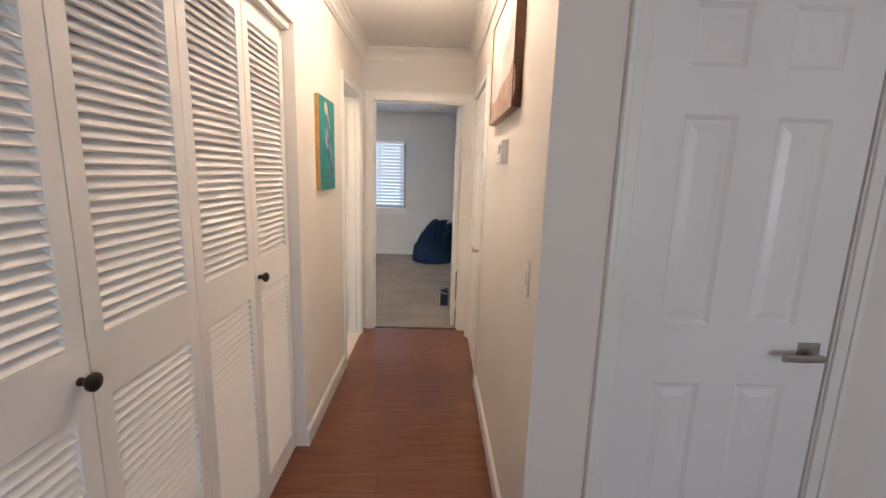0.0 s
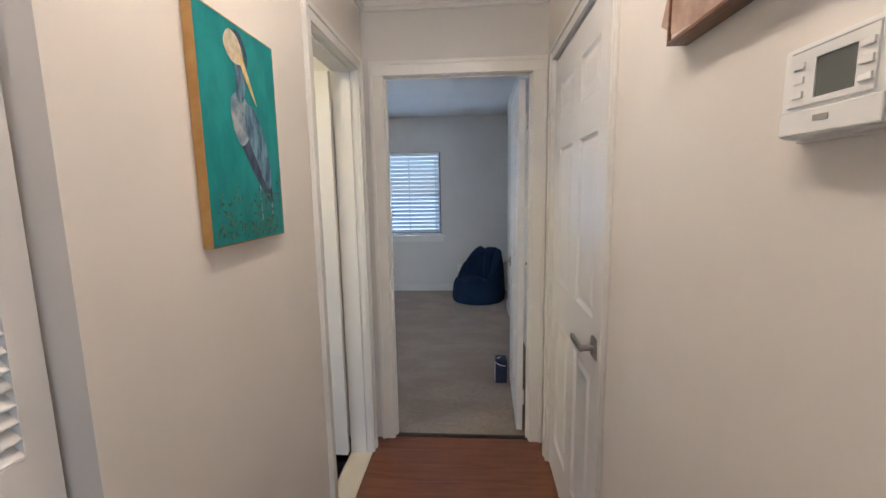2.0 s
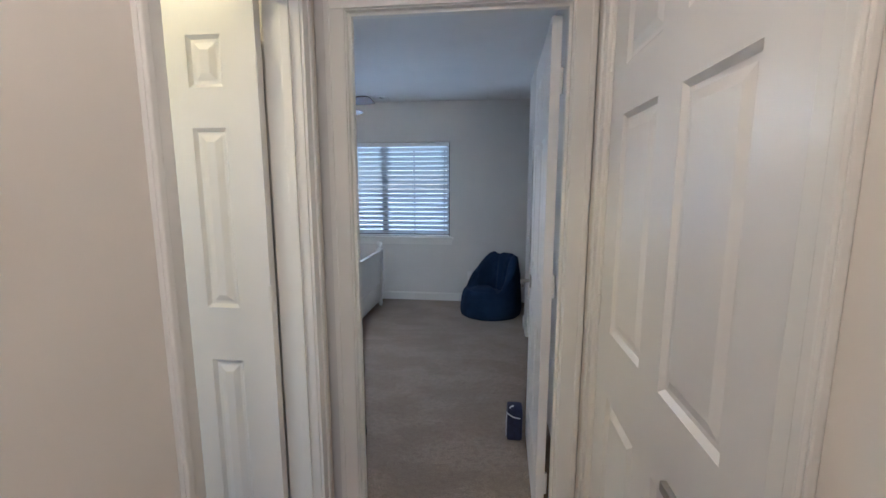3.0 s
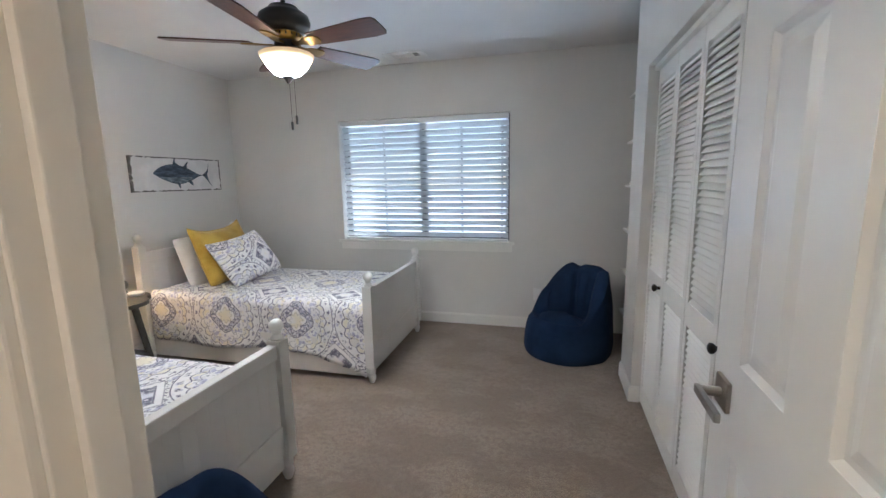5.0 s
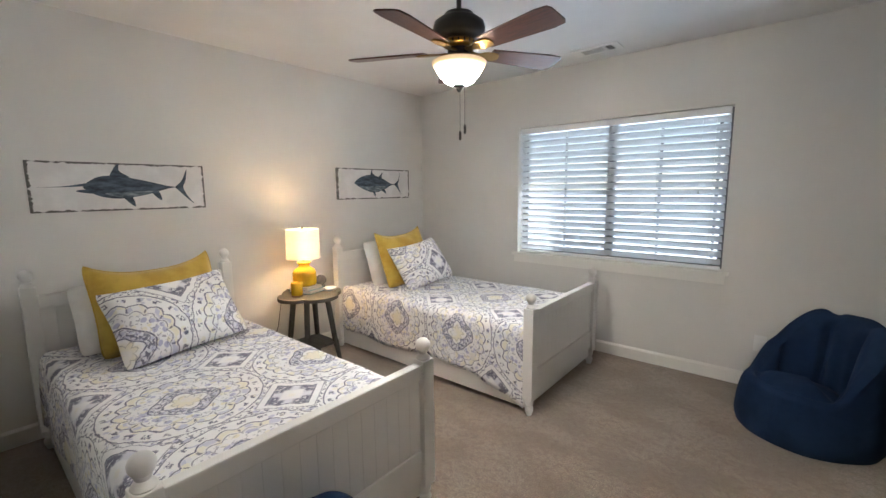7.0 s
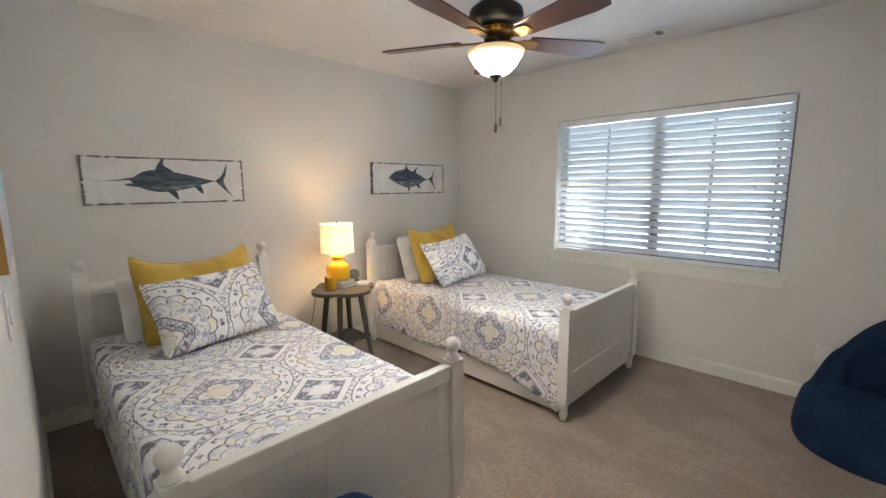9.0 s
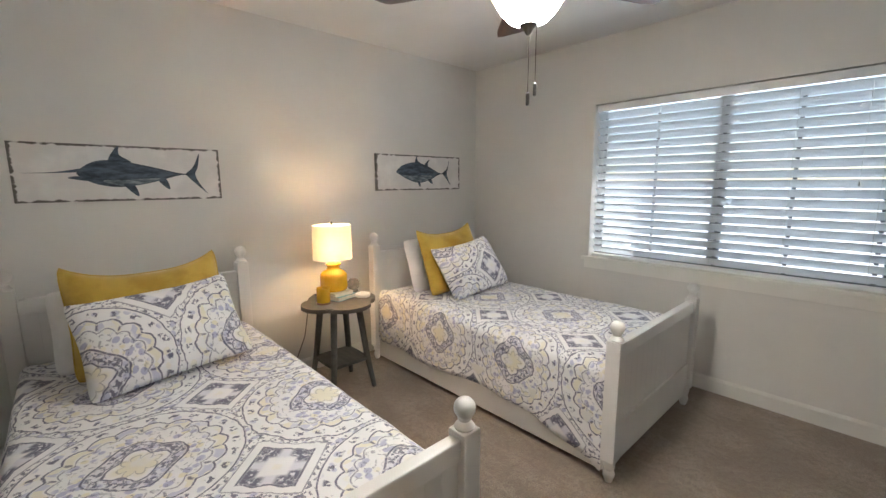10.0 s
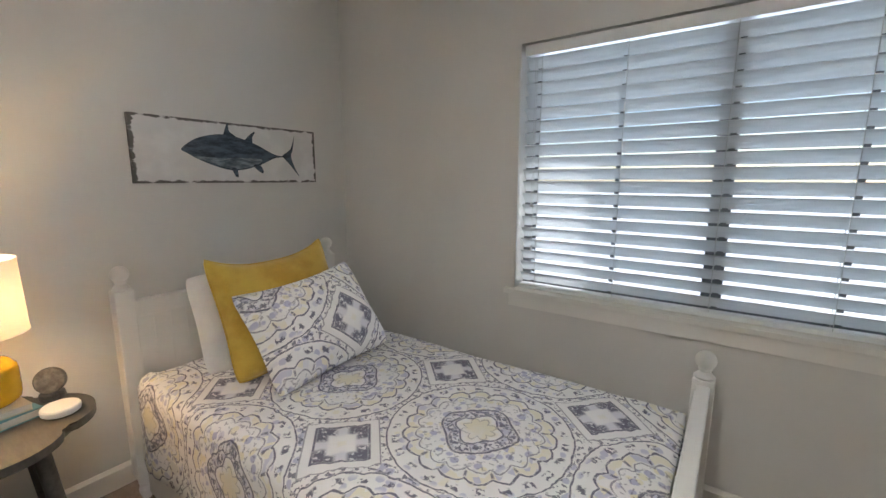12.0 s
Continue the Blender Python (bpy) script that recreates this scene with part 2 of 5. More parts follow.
structure("wall_closet_end", slab((CLOSET + 0.10, 1.0), (0, CEIL + 0.02), PIER - 0.10, PIER, (), 'x'), M_WALL_BED, "pale painted end wall of the closet", "wall")
structure("wall_east", slab((SOUTH, NORTH + 0.14), (0, CEIL + 0.02), 1.0, 1.12, (), 'y'), M_WALL_BED, "pale painted back wall of closet and alcove", "wall")
structure("wall_hall_closet_back", slab((C0 - 0.2, C1 + 0.2), (0, CEIL), -1.52, -1.42, (), 'y'), M_WALL_HALL, "plain back wall of the hall closet", "wall")
structure("wall_closet_side", slab((-1.42, HL - 0.12), (0, CEIL), C1 + 0.02, C1 + 0.12, (), 'x'), M_WALL_HALL, "plain side wall of the hall closet", "wall")
structure("wall_bath", slab((C1 + 0.12, HEND), (0, CEIL), -2.6, -2.5, (), 'y'), M_WALL_HALL, "plain painted bathroom wall", "wall")
structure("ceiling", slab((WEST - 0.12, 3.12), (-3.42, NORTH + 0.14), CEIL, CEIL + 0.1, (), 'z'), M_CEIL, "flat white painted ceiling", "ceiling")
structure("ground", slab((-150, 150), (-150, 150), -0.4, -0.3, (), 'z'), M_CONCRETE, "bare pale ground outside the house", "ground")
structure("carpet", slab((WEST, 1.0), (HEND + 0.03, NORTH), -0.05, 0.0, (), 'z'), M_CARPET, "taupe cut-pile bedroom carpet with vacuum marks", "carpet")
structure("bath_floor", slab((-2.5, HL - 0.121), (C1 + 0.12, HEND), -0.05, 0.0, (), 'z'), M_TILE, "pale tiled bathroom floor", "floor")
structure("bath_sill", slab((HL - 0.12, HL + 0.0), (B0, B1), -0.05, 0.004, (), 'z'), M_TILE, "pale stone bathroom threshold", "threshold")
floor_hall = structure("floor", slab((-1.42, 3.0), (-3.3, HEND + 0.03), -0.08, -0.016, (), 'z'), M_FLOORBASE, "red-brown laminate plank floor of hall and entry", "floor")

# ---- doors ----


def six_panel_leaf(parent, w, h=2.02, t=0.035):
    """Leaf from x 0 (hinges) to w, thickness about y 0."""
    st, mid = 0.118, 0.114
    rows = [(0.20, 0.82), (1.012, 1.618), (1.745, 1.905)]
    cols = [(st, w / 2 - mid / 2), (w / 2 + mid / 2, w - st)]
    holes = [(a, b, c, d) for a, b in cols for c, d in rows]
    leaf = part("leaf", slab((0, w), (0.008, h), -t / 2, t / 2, holes, 'x'), M_DOOR, parent)
    for a, b, c, d in holes:
        bm = bmesh.new()
        for s in (-1, 1):
            lv = [(0.0, t / 2 - 0.001), (0.012, t / 2 - 0.009), (0.022, t / 2 - 0.009), (0.044, t / 2 - 0.002)]
            rings = [[bm.verts.new((x, s * y, z)) for x, z in ((a + i, c + i), (b - i, c + i), (b - i, d - i), (a + i, d - i))] for i, y in lv]
            for r0, r1 in zip(rings, rings[1:]):
                for k in range(4):
                    bm.faces.new((r0[k], r0[(k + 1) % 4], r1[(k + 1) % 4], r1[k]))
            bm.faces.new(rings[-1])
        bmesh.ops.recalc_face_normals(bm, faces=bm.faces)
        part("panel", bm, M_DOOR, parent)
    return leaf


def lever_handle(parent, x, z, side, toward):
    """A square rose and a flat lever on the face at side (+1 or -1) of y, pointing along x by toward."""
    y = side * 0.0175
    rose = part("door_handle", box((x - 0.032, min(y, y + side * 0.009), z - 0.032), (x + 0.032, max(y, y + side * 0.009), z + 0.032), 0.002), M_NICKEL, parent, "satin nickel lever handle with square rose")
    bm = tube([(x, y + side * 0.008, z), (x, y + side * 0.05, z)], 0.010, 12)
    box((min(x - toward * 0.012, x + toward * 0.115), min(y + side * 0.044, y + side * 0.056), z - 0.0095), (max(x - toward * 0.012, x + toward * 0.115), max(y + side * 0.044, y + side * 0.056), z + 0.0095), 0.003, bm)
    part("lever", bm, M_NICKEL, rose)


def hinges(parent, side, h=2.02):
    for z in (0.22, 1.05, 1.80):
        bm = lathe([(0.006, z - 0.045), (0.006, z + 0.045)], 10, None, Matrix.Translation((-0.002, side * 0.021, 0)))
        part("hinge", bm, M_TRIM, parent)


def door(name, m, w, label, levers, hinge_side):
    d = thing(name, m, label, "door", kind="structure")
    six_panel_leaf(d, w)
    for side in levers:
        lever_handle(d, w - 0.065, 0.93, side, -1)
    hinges(d, hinge_side)
    return d


def casing(name, u0, u1, h, face, out, axis, label, width=0.062):
    """Moulded casing round an opening from u0 to u1 on the wall face, standing out by the sign out."""
    th = thing(name, Matrix.Identity(4), label, "door casing", kind="structure")
    w = width

    def flat(a0, a1, z0, z1, d0, d1):
        f0, f1 = sorted((face + out * d0, face + out * d1))
        return ((a0, f0, z0), (a1, f1, z1)) if axis == 'x' else ((f0, a0, z0), (f1, a1, z1))

    for nm, a0, a1, z0, z1, o in (("side_casing", u0 - w, u0 - 0.004, 0, h + 0.004, 0), ("side_casing", u1 + 0.004, u1 + w, 0, h + 0.004, 1), ("head_casing", u0 - w, u1 + w, h + 0.004, h + w, 2)):
        bm = box(*flat(a0, a1, z0, z1, 0, 0.012), 0.003)
        if o == 0:
            box(*flat(a0 + 0.002, a0 + 0.022, z0, z1 + w - 0.006, 0.010, 0.019), 0.004, bm)
        elif o == 1:
            box(*flat(a1 - 0.022, a1 - 0.002, z0, z1 + w - 0.006, 0.010, 0.019), 0.004, bm)
        else:
            box(*flat(a0 + 0.022, a1 - 0.022, z1 - 0.022, z1 - 0.002, 0.010, 0.019), 0.004, bm)
        part(nm, bm, M_TRIM, th)
    return th


def jamb(name, u0, u1, h, f0, f1, stop, axis, label):
    """The lining of an opening through a wall from f0 to f1, with a stop strip at stop."""
    th = thing(name, Matrix.Identity(4), label, "door jamb", kind="structure")

    def flat(a0, a1, z0, z1, d0, d1):
        return ((a0, d0, z0), (a1, d1, z1)) if axis == 'x' else ((d0, a0, z0), (d1, a1, z1))

    e = 0.002
    for a0, a1, z0, z1, s in ((u0 - 0.0195, u0, 0, h, 0), (u1, u1 + 0.0195, 0, h, 1), (u0 - 0.0195, u1 + 0.0195, h, h + 0.0195, 2)):
        bm = box(*flat(a0, a1, z0, z1, f0 - e, f1 + e), 0.002)
        if s == 0:
            box(*flat(a1, a1 + 0.011, z0, z1, stop, stop + 0.03), 0.002, bm)
        elif s == 1:
            box(*flat(a0 - 0.011, a0, z0, z1, stop, stop + 0.03), 0.002, bm)
        else:
            box(*flat(a0 + 0.0305, a1 - 0.0305, z0 - 0.011, z0, stop, stop + 0.03), 0.002, bm)
        part("jamb_board", bm, M_TRIM, th)


# bedroom door, wide open into the room
jamb("jamb_bedroom", D0, D1, DH, HEND, SOUTH, HEND + 0.02, 'x', "painted lining of the bedroom doorway")
casing("casing_bedroom_hall", D0, D1, DH, HEND, -1, 'x', "moulded white casing of the bedroom doorway", 0.077)
door("door_1", pose(0.119, SOUTH + 0.022, 0, 0, 0, 88.5), 0.69, "white six-panel bedroom door standing wide open", (-1, 1), -1)
# bathroom door, open into the bathroom
jamb("jamb_bath", B0, B1, DH, HL - 0.12, HL, HL - 0.06, 'y', "painted lining of the bathroom doorway")
casing("casing_bath", B0, B1, DH, HL, 1, 'y', "moulded white casing of the bathroom doorway")
door("door_2", pose(HL - 0.128, B1 - 0.022, 0, 0, 0, 180), 0.585, "white six-panel bathroom door standing open", (-1, 1), 1)
# closed door across the hall
jamb("jamb_east", R0, R1, DH, HR, HR + 0.11, HR + 0.05, 'y', "painted lining of the closed hall door")
casing("casing_east", R0, R1, DH, HR, -1, 'y', "moulded white casing of the closed hall door")
door("door_3", pose(HR + 0.024, R1 - 0.003, 0, 0, 0, -90), R1 - R0 - 0.006, "closed white six-panel hall door with lever handle", (-1,), -1)
# door off the entry
jamb("jamb_entry", F0, F1, DH, FOYER, FOYER + 0.11, FOYER + 0.05, 'x', "painted lining of the closed entry door")
casing("casing_entry", F0, F1, DH, FOYER, -1, 'x', "moulded white casing of the closed entry door")
door("door_4", pose(F0 + 0.003, FOYER + 0.024, 0, 0, 0, 0), F1 - F0 - 0.006, "closed white six-panel entry door with lever handle", (-1,), -1)

# ---- louvered closets ----


def bifold_panel(name, m, w, h, label, group, knob=None, mid=1.015, half=0.07, st=0.045, pitch=0.0255, tilt=47):
    """A louvered panel from x 0 to w, its front towards -y."""
    th = thing(name, m, label, "closet door", group)
    t = 0.028
    zones = [(0.115, mid - half), (mid + half, h - 0.075)]
    part("frame", slab((0, w), (0.012, h), 0, t, [(st, w - st, a, b) for a, b in zones], 'x'), M_LOUVER, th)
    bm = bmesh.new()
    box((-(w / 2 - st) - 0.002, -0.0175, -0.0036), (w / 2 - st + 0.002, 0.0175, 0.0036), 0.0028, bm, 2)
    first = None
    for a, b in zones:
        n = round((b - a) / pitch)
        for i in range(n):
            mm = pose(w / 2, t / 2, a + (i + 0.5) * (b - a) / n, tilt, 0, 0)
            if first is None:
                first = part("slat", bm, M_LOUVER, th)
                first.matrix_local = mm
            else:
                again(first, "slat", th, mm)
    if knob is not None:
        bm = lathe([(0.009, 0), (0.008, 0.012), (0.014, 0.018), (0.019, 0.024), (0.019, 0.032), (0.011, 0.038), (0.0, 0.039)], 14, None, Matrix.Translation((knob, 0, mid - 0.005)) @ pose(0, 0, 0, 90, 0, 0))
        part("knob", bm, M_DARKMETAL, th, "dark aged metal knob", True)
    return th


HP = (C1 - C0 - 0.012) / 4
for k in range(4):
    y = C0 + 0.006 + k * HP
    bifold_panel("bifold_door", pose(HL - 0.052, y + 0.002, 0, 0, 0, 90), HP - 0.004, CH - 0.03, "cream louvered bifold closet door in the hallway", "hall closet doors", {0: HP - 0.03, 3: 0.035}.get(k))
KP = (K1 - K0 - 0.012) / 4
for k in range(4):
    y = K1 - 0.006 - k * KP
    bifold_panel("bifold_door", pose(CLOSET + 0.054, y - 0.002, 0, 0, 0, -90), KP - 0.004, KH - 0.03, "white louvered bifold closet door in the bedroom", "bedroom closet doors", {0: 0.30, 3: 0.035}.get(k), 0.81, 0.05, 0.036, 0.0274, 56)

# ---- baseboards ----


def baseboard(name, a, b, h=0.10, t=0.014, m=M_TRIM):
    """Between two points on a wall's face; the room lies to the left of the way from a to b."""
    a, b = Vector((*a, 0)), Vector((*b, 0))
    d = b - a
    ob = part(name, prism([(0, 0), (t, 0), (t, h - 0.016), (t * 0.45, h - 0.004), (t * 0.25, h), (0, h)], 0, d.length), m)
    z, y = d.normalized(), Vector((0, 0, 1))
    x = y.cross(z)
    ob.matrix_world = Matrix.Translation(a) @ Matrix((x, y, z)).transposed().to_4x4()
    return tagged(ob, "painted white baseboard along the wall", "baseboard", kind="structure")


baseboard("baseboard", (HL, B0 - 0.064), (HL, C1))
baseboard("baseboard", (HR, FOYER), (HR, R0 - 0.064))
baseboard("baseboard", (WEST, NORTH), (WEST, SOUTH))
baseboard("baseboard", (CLOSET, NORTH), (WEST + 0.014, NORTH))
baseboard("baseboard", (WEST + 0.014, SOUTH), (D0 - 0.064, SOUTH))
baseboard("baseboard", (CLOSET, K1 - 0.014), (CLOSET, PIER))
baseboard("baseboard", (CLOSET + 0.05, K1), (CLOSET, K1))
baseboard("baseboard", (F1 + 0.07, FOYER), (2.9, FOYER))
baseboard("baseboard", (HR + 0.014, FOYER), (F0 - 0.07, FOYER))

# ---- planks of the hall floor, running across the hall ----
_rng = random.Random(4)
_mesh_cache = {}
for r in range(int((HEND + 0.02 + 1.4) / 0.128) + 1):
    y1 = HEND + 0.018 - r * 0.128
    x, x_end = -1.40, (2.6 if y1 < FOYER else HR + 0.1)
    first_cut = _rng.uniform(0.3, 1.15)
    while x < x_end - 0.01:
        L = round(min(first_cut, x_end - x), 3)
        first_cut = 1.2
        if L > 0.04:
            if L not in _mesh_cache:
                ob = part("plank", box((0, -0.1273, -0.016), (L - 0.0007, 0, 0), 0.0004, None, 1), M_PLANK, floor_hall)
                _mesh_cache[L] = ob
            else:
                ob = again(_mesh_cache[L], "plank", floor_hall, Matrix.Identity(4))
            ob.matrix_local = Matrix.Translation((x, y1, 0))
        x += L
tagged(part("threshold_strip", box((D0, HEND + 0.012, 0.0), (D1, HEND + 0.042, 0.006), 0.002), M_DARKMETAL), "narrow dark strip between laminate and carpet", "threshold", kind="structure")

# ---- crown moulding of the hall ----


def crown(name, a, b):
    a, b = Vector((*a, CEIL)), Vector((*b, CEIL))
    d = b - a
    prof = [(0, 0), (0, -0.088), (0.010, -0.088), (0.014, -0.074), (0.022, -0.070), (0.030, -0.048), (0.052, -0.024), (0.066, -0.020), (0.070, -0.010), (0.080, -0.008), (0.080, 0)]
    ob = part(name, prism(prof[::-1], 0, d.length), M_TRIM)
    z, y = d.normalized(), Vector((0, 0, 1))
    ob.matrix_world = Matrix.Translation(a) @ Matrix((y.cross(z), y, z)).transposed().to_4x4()
    return tagged(ob, "white crown moulding under the hall ceiling", "crown moulding", kind="structure")


crown("crown_west", (HL, HEND), (HL, -3.3))
crown("crown_east", (HR, FOYER), (HR, HEND))
crown("crown_end", (HR, HEND), (HL, HEND))
# narrow return at the edge of the hall closet
tagged(part("closet_track", box((HL - 0.07, C0, CH - 0.028), (HL - 0.02, C1, CH - 0.002), 0.002), M_TRIM), "painted track over the hall closet doors", "trim", kind="structure")
tagged(part("closet_track_bedroom", box((CLOSET + 0.03, K0, KH - 0.028), (CLOSET + 0.09, K1, KH - 0.002), 0.002), M_TRIM), "painted track over the bedroom closet doors", "trim", kind="structure")

# ---- hall light, out of sight above the walker, and an added second one ----
M_BULB = Mat("hall_bulb", (0.8, 0.8, 0.8), 0.5).glow((1.0, 0.70, 0.43), 43)
hl = thing("ceiling_light", pose(-0.235, 2.58, CEIL), "unseen round flush hall light glowing warm white", "ceiling light")
part("base", lathe([(0.09, 0), (0.09, -0.02), (0.085, -0.025)], 28), M_NICKEL, hl)
part("diffuser", lathe([(0.082, -0.025), (0.078, -0.045), (0.05, -0.062), (0.0, -0.068)], 28), M_BULB, hl, "glowing frosted glass", True)
# second lamp is made up, put in to brighten the closet doors
copy_thing(hl, pose(-0.235, 1.90, CEIL))
bl = thing("ceiling_light", pose(-1.55, 3.0, CEIL), "round flush bathroom ceiling light glowing warm white", "ceiling light")
part("base", lathe([(0.12, 0), (0.12, -0.02), (0.115, -0.025)], 28), M_NICKEL, bl)
part("diffuser", lathe([(0.112, -0.025), (0.10, -0.05), (0.05, -0.07), (0.0, -0.075)], 28), Mat("bath_bulb", (0.8, 0.8, 0.8), 0.5).glow((1.0, 0.69, 0.28), 56), bl, "glowing frosted glass", True)

# ---- heron painting ----


def blob(points, n=6):
    """A smooth closed outline through a few points."""
    pts = [Vector(p) for p in points]
    out = []
    for i in range(len(pts)):
        p0, p1, p2, p3 = (pts[(i + k - 1) % len(pts)] for k in range(4))
        for s in range(n):
            t = s / n
            q = 0.5 * (2 * p1 + (p2 - p0) * t + (2 * p0 - 5 * p1 + 4 * p2 - p3) * t * t + (3 * p1 - p0 - 3 * p2 + p3) * t ** 3)
            out.append((q.x, q.y))
    return out


def daub(name, points, z, material, parent, label="", n=6):
    """A flat dab of paint on a canvas whose face is the local xy plane."""
    bm = bmesh.new()
    vs = [bm.verts.new((x, y, z)) for x, y in blob(points, n)]
    f = bm.faces.new(vs)
    bmesh.ops.triangulate(bm, faces=[f])
    bm.normal_update()
    if bm.faces and sum(q.normal.z * q.calc_area() for q in bm.faces) < 0:
        bmesh.ops.reverse_faces(bm, faces=bm.faces)
    return part(name, bm, material, parent, label)


def brushed(name, a, b, scale=14, stretch=(1, 1, 1), rough=0.55, lo=0.35, hi=0.65):
    m = Mat(name, a, rough)
    n = m.noise(scale, 5, "Object", stretch, 0.65)
    m.base(m.mix(n.above(lo, hi), a, b))
    return m.bump(n, 0.35, 0.0015)


M_TEAL = brushed("teal_paint", (0.012, 0.20, 0.215), (0.03, 0.29, 0.29), 11, (1, 0.5, 1))
M_RAWWOOD = brushed("gold_wood_edge", (0.40, 0.22, 0.055), (0.48, 0.28, 0.08), 6, (1, 3, 3))
M_HERON = brushed("heron_blue", (0.035, 0.075, 0.15), (0.20, 0.34, 0.44), 26, (1.5, 0.5, 1))
M_HERONDARK = brushed("heron_dark", (0.015, 0.022, 0.05), (0.07, 0.10, 0.17), 30, (1.5, 0.5, 1))
M_HERONPALE = brushed("heron_pale", (0.14, 0.21, 0.29), (0.44, 0.47, 0.50), 22)
M_HERONHEAD = brushed("heron_cream", (0.50, 0.42, 0.28), (0.70, 0.63, 0.47), 30)
M_BILL = brushed("heron_bill", (0.62, 0.40, 0.12), (0.75, 0.62, 0.30), 40)
M_REED = brushed("reed_green", (0.015, 0.10, 0.085), (0.09, 0.22, 0.17), 60)


def leafy(parent, seed, w, h):
    rnd = random.Random(seed)
    bm = bmesh.new()
    for _ in range(170):
        x = rnd.uniform(-w / 2 + 0.012, w / 2 - 0.012)
        top = 0.06 + 0.05 * abs(math.sin(x * 31)) + 0.03 * rnd.random()
        y = -h / 2 + 0.012 + rnd.random() ** 1.5 * top
        a, L, k = rnd.uniform(0, math.pi), rnd.uniform(0.006, 0.015), rnd.uniform(0.002, 0.0045)
        dx, dy = L * math.cos(a), L * math.sin(a)
        z = 0.0022 + 0.0000015 * _
        bm.faces.new([bm.verts.new(p) for p in ((x - dx, y - dy, z), (x - dy * k / L * 1.2, y + dx * k / L * 1.2, z), (x + dx, y + dy, z), (x + dy * k / L, y - dx * k / L, z))])
    part("reeds", bm, M_REED, parent, "dabbed green marsh plants")


# face frame: local x along the wall, local y up, local z out of the wall
heron = thing("wall_painting", Matrix.Translation((HL + 0.024, 2.598, 1.579)) @ Matrix(((0, 0, 1), (1, 0, 0), (0, 1, 0))).to_4x4(), "teal canvas painting of a blue heron hanging on the hall wall", "painting")
part("canvas", box((-0.164, -0.250, -0.023), (0.164, 0.250, 0), 0.002), M_TEAL, heron)
for x0, x1, y0, y1 in ((-0.1665, -0.1642, -0.2515, 0.2515), (0.1642, 0.1665, -0.2515, 0.2515), (-0.164, 0.164, -0.2525, -0.2502), (-0.164, 0.164, 0.2502, 0.2525)):
    part("edge", box((x0, y0, -0.023), (x1, y1, -0.001)), M_RAWWOOD, heron, "gold painted canvas edge")
daub("tail", [(-0.010, 0.020), (0.070, -0.030), (0.105, -0.120), (0.100, -0.165), (0.060, -0.130), (0.000, -0.060), (-0.035, 0.000)], 0.0010, M_HERONDARK, heron)
daub("wing", [(0.005, 0.075), (0.050, 0.060), (0.090, -0.010), (0.108, -0.100), (0.085, -0.125), (0.040, -0.060), (0.000, 0.010)], 0.0016, M_HERON, heron)
daub("body", [(-0.055, 0.078), (-0.015, 0.098), (0.022, 0.060), (0.015, 0.005), (-0.025, -0.025), (-0.056, 0.020)], 0.0013, M_HERONPALE, heron)
daub("neck", [(-0.030, 0.190), (0.000, 0.200), (0.015, 0.150), (-0.005, 0.080), (-0.035, 0.080), (-0.030, 0.130)], 0.0019, M_HERON, heron)
daub("head", [(-0.070, 0.200), (-0.050, 0.228), (-0.015, 0.225), (0.005, 0.190), (0.000, 0.165), (-0.035, 0.160), (-0.060, 0.175)], 0.0024, M_HERONHEAD, heron)
daub("crest", [(-0.040, 0.232), (0.000, 0.232), (0.025, 0.190), (0.020, 0.160), (0.010, 0.190), (-0.015, 0.222)], 0.0027, M_HERONDARK, heron)
daub("bill", [(-0.015, 0.185), (0.005, 0.175), (0.035, 0.120), (0.055, 0.078), (0.030, 0.105), (0.000, 0.150)], 0.0030, M_BILL, heron)
for x in (0.045, 0.100):
    daub("leg", [(x, -0.12), (x + 0.005, -0.12), (x + 0.004, -0.20), (x - 0.002, -0.20)], 0.0008, M_HERONPALE, heron, "", 2)
leafy(heron, 3, 0.328, 0.500)

# ---- framed print on the other wall ----
M_WALNUT = brushed("walnut_frame", (0.10, 0.040, 0.015), (0.20, 0.085, 0.032), 18, (1, 9, 9), 0.35)
M_PRINT = brushed("pale_print", (0.50, 0.43, 0.41), (0.74, 0.67, 0.63), 3.2, (1, 1.6, 1), 0.4, 0.3, 0.75)
M_PRINTLIGHT = brushed("print_mist", (0.62, 0.58, 0.58), (0.80, 0.77, 0.74), 6)
M_PRINTDARK = brushed("print_brown", (0.30, 0.20, 0.15), (0.48, 0.36, 0.28), 8)
pic = thing("framed_print", Matrix.Translation((HR - 0.036, 2.092, 1.925)) @ Matrix(((0, 0, -1), (-1, 0, 0), (0, 1, 0))).to_4x4(), "pale landscape print in a deep walnut box frame on the wall", "picture")
PW, PH = 0.325, 0.235
part("print", box((-PW + 0.009, -PH + 0.009, -0.030), (PW - 0.009, PH - 0.009, -0.004), 0.001), M_PRINT, pic)
for x0, x1, y0, y1 in ((-PW, -PW + 0.006, -PH, PH), (PW - 0.006, PW, -PH, PH), (-PW + 0.006, PW - 0.006, -PH, -PH + 0.006), (-PW + 0.006, PW - 0.006, PH - 0.006, PH)):
    part("frame_side", box((x0, y0, -0.036), (x1, y1, 0.0), 0.0008), M_WALNUT, pic)
daub("mist", [(-0.25, 0.20), (-0.18, -0.02), (-0.10, -0.09), (-0.02, -0.05), (0.06, 0.03), (0.16, 0.06), (0.20, 0.20)], -0.0034, M_PRINTLIGHT, pic)
